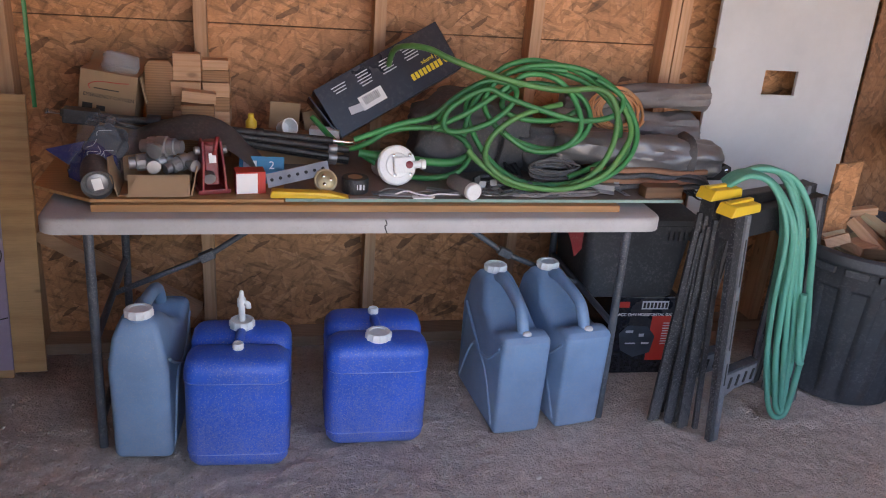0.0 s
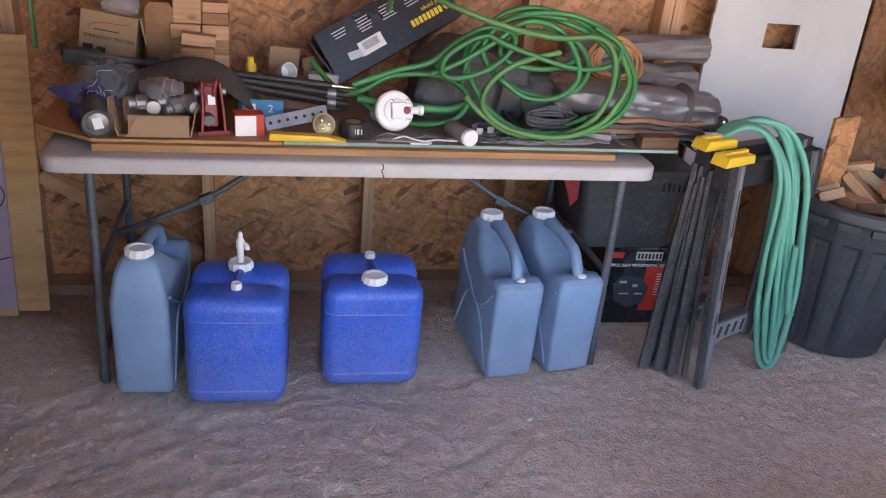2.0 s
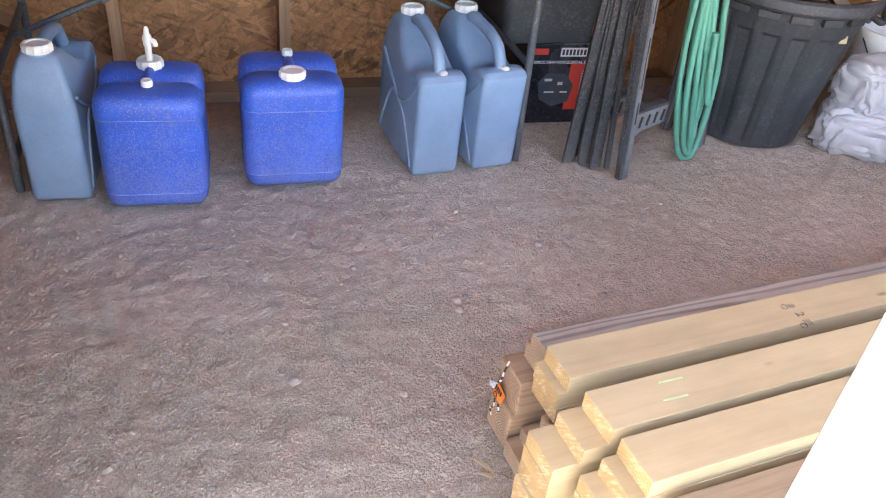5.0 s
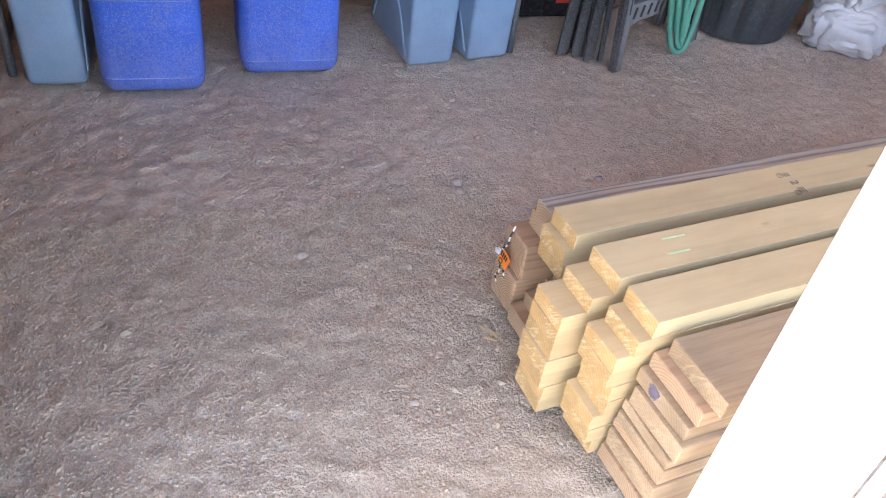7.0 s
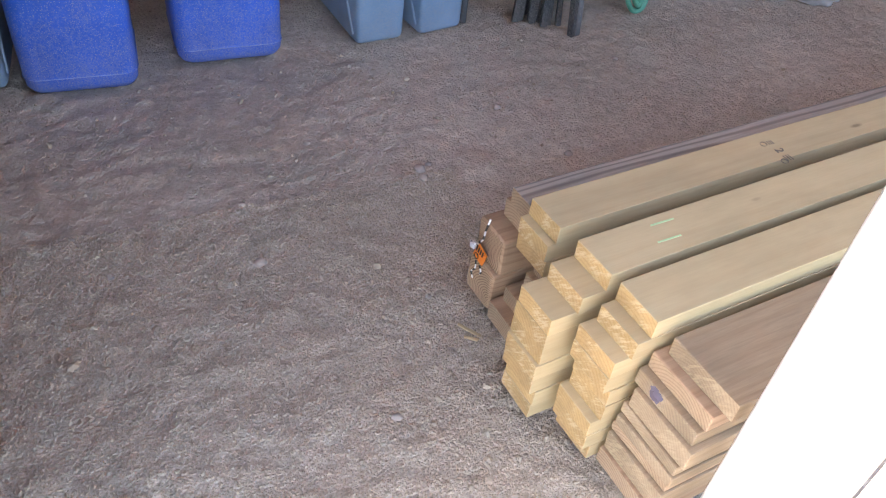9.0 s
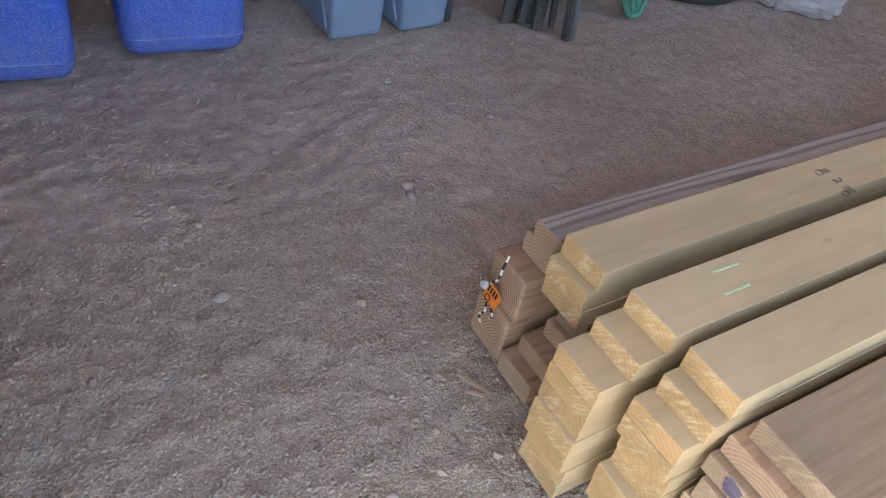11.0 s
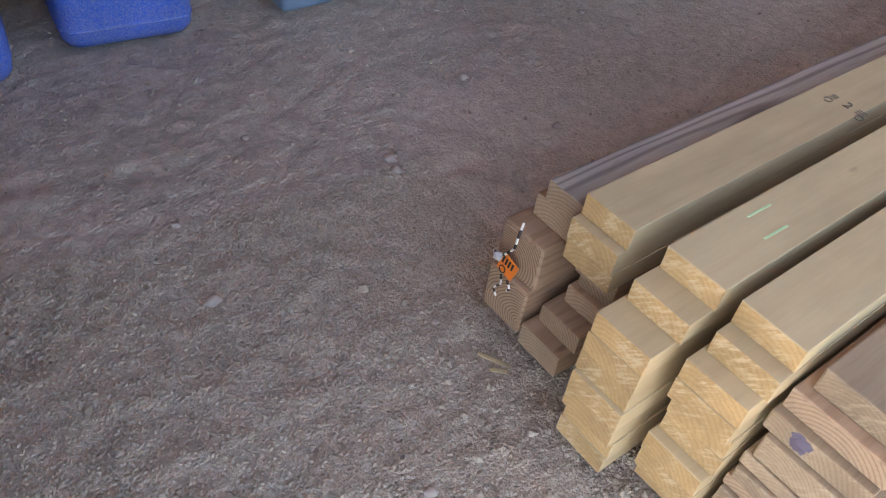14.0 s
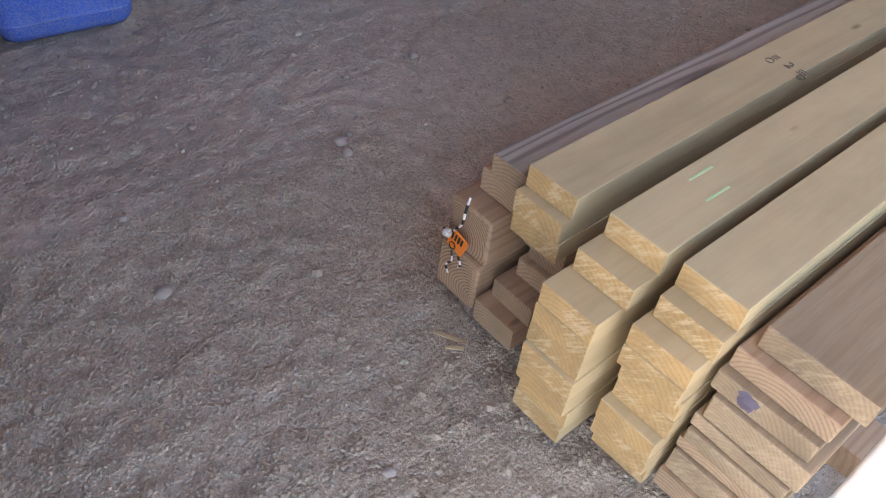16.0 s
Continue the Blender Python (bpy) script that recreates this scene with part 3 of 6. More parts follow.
def make_cube_jug(label, at, big_front, spigot, seam):
    """A square water jug: a dip across its top, a handle over the dip, two caps."""
    t = thing("water_jug", label, "water jug", "water jugs under the table", at)
    w, d = 0.296, 0.29
    lv = [(0.0, w - 0.05, d - 0.05, 0.03), (0.006, w - 0.026, d - 0.026, 0.035), (0.022, w - 0.006, d - 0.006, 0.04), (0.043, w - 0.002, d - 0.002, 0.04), (0.0475, w - 0.002, d - 0.002, 0.04), (0.050, w + 0.003, d + 0.003, 0.04), (0.0525, w - 0.001, d - 0.001, 0.04), (0.058, w - 0.001, d - 0.001, 0.04),
          (0.16, w + 0.002, d + 0.002, 0.042), (seam - 0.007, w - 0.001, d - 0.001, 0.042), (seam - 0.0025, w - 0.001, d - 0.001, 0.042), (seam, w + 0.004, d + 0.004, 0.042), (seam + 0.0025, w - 0.001, d - 0.001, 0.042), (0.294, w - 0.004, d - 0.004, 0.045), (0.305, w - 0.03, d - 0.03, 0.045)]
    bm = loft(lv)
    for yc in (-0.0765, 0.0765):
        loft([(seam + 0.003, w + 0.0015, 0.138, 0.040, 0, yc), (0.308, w + 0.001, 0.138, 0.040, 0, yc), (0.324, w - 0.006, 0.134, 0.042, 0, yc), (0.336, w - 0.022, 0.120, 0.042, 0, yc), (0.343, w - 0.048, 0.096, 0.040, 0, yc), (0.346, w - 0.085, 0.060, 0.028, 0, yc)], bm)
    part("body", bm, M["blue"], t, "", 45)
    for zz, e in ((seam, 0.0040), (0.0502, 0.0030)):
        hx, hy, c = (w + e) / 2, (d + e) / 2, 0.042
        ring = [(sx * (hx - c) + c * math.cos(a), sy * (hy - c) + c * math.sin(a), zz) for sx, sy, q in ((1, 1, 0), (-1, 1, 1), (-1, -1, 2), (1, -1, 3)) for a in (math.pi / 2 * (q + k / 3) for k in range(4))]
        part("seam", tube(ring, 0.0010, 5, 1, True), M["seam"], t, "pale rubbed mould seam", 60)
    part("handle", tube([(0, -0.065, 0.335), (0, -0.03, 0.347), (0, 0.03, 0.347), (0, 0.065, 0.335)], 0.014, 12, 5), M["blue"], t, "", 60)
    yb = -0.085 if big_front else 0.075
    ys = 0.085 if big_front else -0.06
    part("cap", make_cap(), M["cap"], t, "ribbed white screw cap", 35, pose(0, yb, 0.344))
    part("vent_cap", make_cap(0.015, 0.022), M["cap"], t, "small white vent cap", 35, pose(0, ys, 0.342))
    if spigot:
        bm = lathe([(0.010, 0), (0.010, 0.045), (0.013, 0.047), (0.013, 0.072), (0.008, 0.078), (0.007, 0.092), (0.004, 0.098)], 16)
        tube([(-0.012, 0, 0.058), (0.0, 0, 0.06), (0.018, -0.006, 0.057), (0.020, -0.008, 0.046)], 0.009, 10, 4, bm=bm)
        part("spigot", bm, M["cap"], t, "white plastic spigot standing upright", 40, pose(0, yb, 0.364))
    return t


make_cube_jug("square bright blue water jug with a white spigot, dusty", pose(0.008, 2.482, 0.0, 0, 0, -4) @ Matrix.Diagonal((1, 1, 1.05, 1)), False, True, 0.281)
make_cube_jug("square bright blue water jug with a wide white cap, dusty", pose(0.424, 2.552, 0.0, 0, 0, -2) @ Matrix.Diagonal((1.05, 1, 1.03, 1)), True, False, 0.262)


def make_tall_jug(label, at):
    """A tall narrow jug; its front stands at y = 0, its cap near the back edge."""
    t = thing("tall_water_jug", label, "water jug", "water jugs under the table", at)
    prof = [(0, 0.0), (0, 0.318), (0.014, 0.331), (0.060, 0.336), (0.092, 0.318), (0.125, 0.312), (0.215, 0.356), (0.262, 0.396), (0.30, 0.416), (0.365, 0.416), (0.392, 0.375), (0.40, 0.29), (0.40, 0.0)]
    bm = slab(prof, 0.150, "x", 0.020, seg=4)
    for v in bm.verts:
        if v.co.z > 0.33 and v.co.y > 0.2:
            v.co.x *= max(0.58, 1 - (v.co.z - 0.33) * 4.6)
        if v.co.z < 0.02:
            v.co.y += (0.2 - v.co.y) * 0.04
    part("body", bm, M["pale_blue"], t, "", 50)
    part("handle", tube([(0, 0.048, 0.322), (0, 0.062, 0.352), (0, 0.088, 0.386), (0, 0.125, 0.402), (0, 0.20, 0.414), (0, 0.262, 0.418), (0, 0.290, 0.405)], 0.0185, 14, 6, flat=0.95), M["pale_blue"], t, "", 60)
    part("boss", lathe([(0.013, 0), (0.013, 0.005), (0.009, 0.009), (0.001, 0.010)], 16, pose(0.004, 0.030, 0.332)), M["cap"], t, "scuffed pale boss at the handle's foot", 40)
    part("neck", lathe([(0.032, 0), (0.031, 0.012), (0.030, 0.014)], 28, pose(0, 0.333, 0.405)), M["pale_blue"], t, "", 40)
    part("cap", make_cap(0.034, 0.024), M["cap"], t, "ribbed white screw cap", 35, pose(0, 0.333, 0.416))
    for s in (-1, 1):
        for a in ([(0.03, 0.03), (0.11, 0.15), (0.19, 0.20), (0.27, 0.19), (0.36, 0.03)], [(0.03, 0.29), (0.11, 0.22), (0.19, 0.20)], [(0.19, 0.20), (0.30, 0.26), (0.36, 0.30)]):
            part("ridge", tube([(s * 0.0745, y, z) for y, z in a], 0.005, 6, 5), M["pale_blue"], t, "", 60)
    return t


make_tall_jug("tall pale blue plastic water jug with white cap", pose(0.893, 2.415, 0, 0, 0, 5) @ Matrix.Diagonal((1.12, 1, 1.085, 1)))
make_tall_jug("tall pale blue plastic water jug leaning beside its twin", pose(1.114, 2.437, 0, 0, 0, 9) @ Matrix.Diagonal((1.12, 1, 1.085, 1)))
make_tall_jug("tall grey-blue plastic water jug turned cap forward", pose(-0.240, 2.805, 0, 0, 0, 175) @ Matrix.Diagonal((1.12, 1, 1.085, 1)))


# ---- stacked lumber inside the opening ----
YAW = 5.7


def make_board(label, mat_key, x, y0, y1, top, thick, length=2.44, twist=0.0, name="lumber_board", kind="board", bevel=0.0028):
    w = y1 - y0
    bm = box((length, w, thick), (length / 2, 0, 0), bevel, seg=2 if bevel < 0.005 else 3)
    skew, lift = random.uniform(-0.016, 0.016), random.uniform(-0.02, 0.02)
    for v in bm.verts:
        if v.co.x < 0.02:
            v.co.x += skew * v.co.y + lift * v.co.z + random.uniform(-0.0006, 0.0006)
    ob = part(name, bm, M[mat_key], None, "", None, pose(x, (y0 + y1) / 2, top - thick / 2, 0, 0, YAW + twist))
    ends = {"fresh": "fresh_end", "pale": "pale_end"}.get(mat_key, "old_end") if bevel < 0.005 else "post_end"
    ob.data.materials.append(M[ends])
    for p in ob.data.polygons:
        if abs(p.normal.x) > 0.9:
            p.material_index = 1
    return tagged(ob, label, kind, "stacked lumber")


for xx in (1.05, 2.5):
    b = part("bearer", box((0.09, 0.74, 0.058), (0, 0, 0), 0.003), M["old"], None, "", None, pose(xx, 0.985 + 0.1 * (xx - 0.7), 0.016, 0, 0, YAW))
    tagged(b, "dark timber bearer lying under the lumber pile", "bearer", "stacked lumber")
FRESH = "fresh pale yellow pine two-by-four in the lumber pile"
OLD = "brown weathered two-by-four in the lumber pile"
THIN = "thin dusty brown board in the lumber pile"
PITCH = 0.0392


def make_column(y0, y1, top, ends, key="fresh", thick=0.0388, special=""):
    """Boards of one width lying on each other; ends gives where each one stops, from the top down."""
    for k, x in enumerate(ends):
        lab = special if k == 0 and special else FRESH
        dy = random.uniform(-0.0022, 0.0022)
        make_board(lab, key, x, y0 + dy, y1 + dy, top - PITCH * k, thick, 2.2 + random.random() * 0.25, random.uniform(-0.15, 0.15), bevel=0.0016)


make_column(1.083, 1.174, 0.376, (0.733, 0.716, 0.719), special="fresh pale pine two-by-four with a grade stamp")
make_column(0.937, 1.030, 0.398, (0.742, 0.696, 0.647, 0.646, 0.6465, 0.640, 0.641, 0.653, 0.652), special="fresh pale pine two-by-four with green chalk marks")
make_column(0.820, 0.914, 0.403, (0.753, 0.726, 0.696, 0.695, 0.709, 0.710, 0.692, 0.693, 0.709))
for mk, lab, x, y0, y1, top, th in (
    ("grey", "weathered grey-brown plank on the lumber pile", 0.746, 1.177, 1.264, 0.330, 0.040),
    ("old", OLD, 0.748, 1.198, 1.284, 0.2885, 0.044),
    ("old", OLD, 0.752, 1.090, 1.172, 0.2575, 0.041),
    ("old", OLD, 0.772, 1.086, 1.174, 0.2155, 0.040),
    ("old", OLD, 0.760, 1.092, 1.180, 0.1745, 0.038),
    ("old", OLD, 0.724, 1.103, 1.190, 0.1355, 0.040),
    ("old", OLD, 0.698, 1.108, 1.198, 0.0945, 0.048),
):
    make_board(lab, mk, x, y0, y1, top, th, 2.2 + random.random() * 0.25, random.uniform(-0.25, 0.25))
make_board("brown weathered four-by-four post with ringed end grain", "old", 0.703, 1.204, 1.298, 0.2435, 0.097, 2.4, 0.0, bevel=0.011)
make_board("brown weathered four-by-four post at the bottom of the pile", "old", 0.694, 1.207, 1.300, 0.1455, 0.098, 2.4, 0.0, bevel=0.011)
make_board("broad pale dusty plank lying on thin boards", "pale", 0.791, 0.660, 0.804, 0.3800, 0.040, 2.3, -0.6)
top = 0.339
for k, (x, th, dy) in enumerate(((0.772, 0.036, 0.012), (0.759, 0.034, 0.014), (0.752, 0.044, 0.002), (0.748, 0.024, 0.010), (0.744, 0.026, 0.006), (0.747, 0.022, 0.012), (0.741, 0.026, 0.008), (0.744, 0.024, 0.010), (0.739, 0.040, 0.012))):
    make_board(THIN if k != 1 else "thin dusty board with a purple paint mark", ("old", "pale", "pale", "pale", "pale", "old", "pale", "pale", "old")[k], x, 0.664 + dy, 0.804 + dy, top, th, 2.3, -0.3 + 0.2 * (k % 3))
    top -= th + 0.0015
# ---- helpers for soft and printed things ----
def lump(radii, amp=0.18, freq=6.0, sub=4, seed=0.0, flat_base=True):
    """A slumped soft bag: a ball pressed on its support, wrinkled by noise."""
    bm = bmesh.new()
    bmesh.ops.create_icosphere(bm, subdivisions=sub, radius=1.0)
    for v in bm.verts:
        d = v.co.normalized()
        k = 1 + amp * noise.noise(d * freq * 0.35 + Vector((seed, 0, 0))) + amp * 0.45 * abs(noise.noise(d * freq + Vector((0, seed, 0))))
        q = Vector((math.copysign(abs(d.x) ** 0.75, d.x), math.copysign(abs(d.y) ** 0.75, d.y), math.copysign(abs(d.z) ** 0.8, d.z))) * k
        v.co = Vector((q.x * radii[0], q.y * radii[1], q.z * radii[2]))
        if flat_base:
            v.co.z = max(v.co.z, -radii[2] * 0.86)
    return bm


def crumpled_sack(radii, seed):
    """A filled plastic sack: boxy, with drawn-out corners and sharp folds."""
    bm = bmesh.new()
    bmesh.ops.create_icosphere(bm, subdivisions=5, radius=1.0)
    for v in bm.verts:
        d = v.co.normalized()
        q = Vector((math.copysign(abs(d.x) ** 0.55, d.x), math.copysign(abs(d.y) ** 0.6, d.y), math.copysign(abs(d.z) ** 0.7, d.z)))
        fold = abs(noise.noise(d * 2.6 + Vector((seed, 1.7, 0)))) + 0.45 * abs(noise.noise(d * 4.5 + Vector((0, seed, 4.1)))) + 0.14 * abs(noise.noise(d * 11.0 + Vector((2.2, 0, seed))))
        corner = max(0.0, abs(d.x) + abs(d.z) - 1.18) * (1.0 - abs(d.y))
        k = 0.88 + 0.20 * fold + 0.38 * corner
        v.co = Vector((q.x * radii[0] * k, q.y * radii[1] * k, max(q.z * radii[2] * k, -radii[2] * 0.86)))
    return bm


def bars(parent, mat_key, rows, m, label="", name="print"):
    """Printed patches: each (u, v, width, height) lies flat in the x-z plane of m, just proud of it."""
    out = []
    for u, v, w, h in rows:
        out.append(part(name, box((w, 0.0012, h), (0, 0, 0)), M[mat_key], parent, label, m=m @ pose(u, 0, v)))
    return out


def words(parent, text, size, mat_key, m, name="lettering", label=""):
    cu = bpy.data.curves.new(name, "FONT")
    cu.body, cu.size, cu.extrude, cu.align_x = text, size, 0.0006, "CENTER"
    cu.materials.append(M[mat_key])
    ob = new(name, cu)
    ob.parent = parent
    ob.matrix_basis = m @ pose(0, 0, 0, 90, 0, 0)
    if label:
        ob["label"] = label
    return ob


# ---- boards lying on the table ----
tagged(part("plank", box((1.566, 0.47, 0.021), (0, 0, 0), 0.002), M["plank"], None, "", None, pose(0.40, 2.765, 0.7555)), "orange-brown wooden board lying on the folding table", "board")
bm = slab([(-0.385, 2.548), (0.138, 2.552), (0.138, 3.10), (-0.555, 3.10), (-0.555, 2.668)], 0.009, "z")
tagged(part("thin_sheet", bm, M["plank"], None, "", None, pose(0, 0, 0.7715)), "thin brown hardboard sheet with a clipped corner", "board")
sheet = thing("painted_board", "grey-brown board with a worn green painted edge", "board")
part("board", box((1.272, 0.53, 0.009), (0.778, 2.828, 0.7715)), M["sheet"], sheet)
part("painted_edge", box((1.272, 0.003, 0.0095), (0.778, 2.5605, 0.7715)), M["edge"], sheet, "worn green and white painted edge")
Z0 = 0.776

# ---- back row on the table ----
ob = thing("cardboard_box", "open brown cardboard box lettered in black and red", "box", at=pose(-0.418, 2.985, Z0 + 0.012, 0, 8, -4))
part("body", box((0.170, 0.15, 0.255), (0, 0.075, 0.1275), 0.002), M["card"], ob)
part("flap", box((0.004, 0.14, 0.085), (0.103, 0.075, 0.215), rot=(0, -18, 0)), M["card"], ob)
part("flap", box((0.18, 0.06, 0.004), (0, 0.165, 0.265), rot=(25, 0, 0)), M["card"], ob)
face = pose(0, -0.0008, 0)
words(ob, "EMERGENCY OXYGEN", 0.0150, "ink", pose(0.004, -0.0012, 0.172))
part("red_stripe", tube([(-0.052, -0.0012, 0.196), (-0.058, -0.0012, 0.208), (-0.03, -0.0012, 0.222), (0.03, -0.0012, 0.226), (0.06, -0.0012, 0.23)], 0.0012, 5, 6), M["red_ink"], ob)
bars(ob, "ink", [(-0.005, 0.200, 0.075, 0.003), (-0.058, 0.13, 0.03, 0.04), (-0.018, 0.138, 0.026, 0.016)], face)
tagged(part("plastic_bag", crumpled_sack((0.055, 0.045, 0.036), 2.2), M["bag"], None, "", 30, pose(-0.355, 3.04, 1.058, 0, 14, 20)), "crumpled grey clear plastic bag in the cardboard box", "bag")
bm = slab([(-0.045, 0), (0.045, 0), (0.045, 0.285), (0.030, 0.305), (-0.030, 0.305), (-0.045, 0.285)], 0.04, "y", 0.004)
tagged(part("wood_block", bm, M["block"], None, "", 40, pose(-0.238, 3.02, Z0)), "upright brown wooden block with rounded top corners", "wood block", "wood offcuts")


def offcut(w, d, h, m, label="rough brown wooden offcut stacked on the table", key="block"):
    return tagged(part("wood_offcut", box((w, d, h), (0, 0, h / 2), 0.002), M[key], None, "", None, m), label, "offcut", "wood offcuts")


z = Z0
for k, h in enumerate((0.05, 0.052, 0.048, 0.046, 0.046)):
    offcut(0.092, 0.10, h, pose(-0.155 + 0.004 * (k % 2), 3.03, z, 0, 0, (k * 37) % 7 - 3), key="block" if k % 2 else "stud")
    offcut(0.084, 0.10, h, pose(-0.063 - 0.003 * (k % 2), 3.03, z, 0, 0, (k * 53) % 7 - 3), key="stud" if k % 3 else "block")
    z += h + 0.0005
offcut(0.086, 0.04, 0.085, pose(-0.153, 3.02, z, 0, 0, 2), key="stud")
offcut(0.082, 0.05, 0.036, pose(-0.064, 3.02, z, 0, 0, -2))
offcut(0.080, 0.05, 0.032, pose(-0.066, 3.025, z + 0.0365, 0, 0, 3), key="stud")
offcut(0.105, 0.045, 0.036, pose(-0.118, 2.955, 0.962, 0, 6, 4), key="stud")
offcut(0.10, 0.075, 0.1855, pose(-0.118, 2.94, Z0, 0, 0, 1))

# cardboard tray and loose things behind the tripod
tray = thing("cardboard_tray", "low brown cardboard tray full of loose parts", "box", at=pose(0.175, 2.985, Z0))
part("tray", box((0.34, 0.16, 0.075), (0, 0, 0.0375), 0.002), M["card"], tray)
part("flap", box((0.10, 0.004, 0.10), (-0.02, 0.07, 0.125), rot=(12, 4, 0)), M["card"], tray)
part("flap", box((0.09, 0.004, 0.07), (0.09, 0.075, 0.11), rot=(-8, -10, 0)), M["card"], tray)
cupo = thing("white_cup", "small white plastic cup lying on cardboard", "cup", at=pose(0.145, 2.955, Z0 + 0.106, 70, 0, 30))
part("cup", lathe([(0.020, 0), (0.024, 0.002), (0.030, 0.05), (0.027, 0.05), (0.021, 0.006), (0.002, 0.006)], 20), M["cap"], cupo, "", 40)
tagged(part("plastic_bottle", lathe([(0.017, 0), (0.018, 0.004), (0.018, 0.055), (0.010, 0.065), (0.010, 0.08), (0.002, 0.08)], 18), M["yellow"], None, "", 40, pose(0.045, 2.95, Z0 + 0.0755)), "small yellow and white plastic bottle", "bottle")
tagged(part("paper_packet", box((0.10, 0.05, 0.035), (0, 0, 0.0175), 0.003), M["paper"], None, "", None, pose(0.285, 2.96, Z0 + 0.0755, 0, 0, -12)), "white paper packet on the cardboard tray", "packet")

# ---- tripod lying along the table ----
tri = thing("tripod", "folded black metal tripod with bright feet", "tripod")
A, B = Vector((-0.505, 2.855, 0.942)), Vector((0.30, 2.825, 0.880))


def along(t, dy=0, dz=0):
    return A.lerp(B, t) + Vector((0, dy, dz))


part("column", tube([along(0), along(1)], 0.0115, 12, 1, raw=True), M["black"], tri, "", 60)
part("head", box((0.10, 0.05, 0.045), along(0.07, 0, -0.004), 0.006, rot=(0, 5, 0)), M["black"], tri)
part("knob", lathe([(0.013, 0), (0.015, 0.004), (0.015, 0.02), (0.012, 0.026)], 16, pose(*along(0.18, -0.03, 0.0), 90, 0, 0)), M["black"], tri, "", 40)
part("collar", lathe([(0.020, 0), (0.022, 0.005), (0.022, 0.035), (0.02, 0.04)], 18, pose(*along(0.30), 0, 94, 0)), M["black"], tri, "", 40)
part("foot", tube([along(0), along(-0.045)], (0.007, 0.006), 10, 1, raw=True), M["chrome"], tri, "bright metal end", 60)
part("tip", lathe([(0.008, 0), (0.010, 0.002), (0.010, 0.008), (0.008, 0.010)], 14, pose(*along(-0.055), 0, 94, 0)), M["chrome"], tri, "", 40)
for dy, dz in ((-0.028, -0.018), (-0.034, -0.046), (-0.012, -0.060)):
    part("leg", tube([along(0.50, dy * 0.5, dz * 0.5), along(1.06, dy, dz)], 0.0105, 10, 1, raw=True), M["black"], tri, "", 60)
    part("leg_clamp", lathe([(0.014, 0), (0.015, 0.003), (0.015, 0.024), (0.014, 0.027)], 14, pose(*along(0.98, dy, dz), 0, 94, 0)), M["zinc"], tri, "", 40)
for t_ in (0.40, 0.52, 0.70):
    part("collar", lathe([(0.014, 0), (0.016, 0.003), (0.016, 0.022), (0.014, 0.025)], 16, pose(*along(t_), 0, 94, 0)), M["black"], tri, "", 40)
part("pan_handle", tube([along(0.10, -0.03, 0.0), along(0.30, -0.055, -0.012), along(0.42, -0.06, -0.02)], 0.006, 8, 3), M["black"], tri, "", 60)
part("spike", tube([along(1.0), along(1.10)], (0.008, 0.004), 10, 1, raw=True), M["chrome"], tri, "bright metal spike", 60)

# ---- grey rubber mat arched over the clutter ----
bm = bmesh.new()
prof = smooth_path([(-0.345, 0, 0.845), (-0.315, 0, 0.905), (-0.22, 0, 0.945), (-0.13, 0, 0.972), (-0.04, 0, 0.950), (0.03, 0, 0.888), (0.075, 0, 0.835), (0.085, 0, 0.780)], 6)
rows = []
for j in range(12):
    y = 2.70 + 0.022 * j
    drop = 0.062 * max(0.0, (4.5 - j) / 4.5) ** 1.4
    rows.append([bm.verts.new((q.x + 0.012 * noise.noise((q.x * 9, y * 9, 3)), y + 0.012 * noise.noise((q.x * 6, 2, y)), max(q.z - drop * (0.6 + 0.5 * math.sin((q.x + 0.36) * 7.0)) - 0.0006 * j * j + 0.014 * noise.noise((q.x * 8, y * 8, 0)), 0.781))) for q in prof])
for a, b in zip(rows, rows[1:]):
    for k in range(len(prof) - 1):
        bm.faces.new((a[k], a[k + 1], b[k + 1], b[k]))
bmesh.ops.solidify(bm, geom=bm.faces[:], thickness=0.009)
tagged(part("rubber_mat", bm, M["mat"], None, "", 50), "dark grey rubber mat arched over the table clutter", "mat")

# ---- front row on the table, from one end to the other ----
pk = thing("packaged_box", "purple box torn open in clear plastic wrapping", "package", at=pose(-0.425, 2.66, Z0 + 0.004, -16, 24, -14))
part("box", lump((0.064, 0.046, 0.068), 0.20, 5, 4, 1.3), M["purple"], pk, "dark purple printed carton", 35, pose(0, 0.04, 0.060))
part("contents", lump((0.050, 0.034, 0.052), 0.25, 6, 4, 7.7), M["pad"], pk, "dark contents", 35, pose(0.004, 0.046, 0.135))
part("wrapping", lump((0.074, 0.054, 0.112), 0.22, 7, 4, 4.6), M["film"], pk, "crinkled clear plastic film", 25, pose(0, 0.042, 0.100))
part("torn_flap", slab([(-0.085, 0.015), (0.0, 0.0), (0.0, 0.085)], 0.003, "y"), M["purple"], pk, "", None, pose(-0.050, 0.02, 0.03, 0, 0, 10))
rnd = random.Random(61)
# thin pale lines paint glints along the creases of the clear wrapping
for k in range(7):
    x, zz = rnd.uniform(-0.045, 0.045), rnd.uniform(0.03, 0.15)
    part("crease", tube([(x, -0.012, zz), (x + rnd.uniform(-0.012, 0.016), -0.0135, zz + 0.014), (x + rnd.uniform(-0.02, 0.03), -0.012, zz + rnd.uniform(0.02, 0.04))], 0.0007, 5, 4), M["silver_ink"], pk)
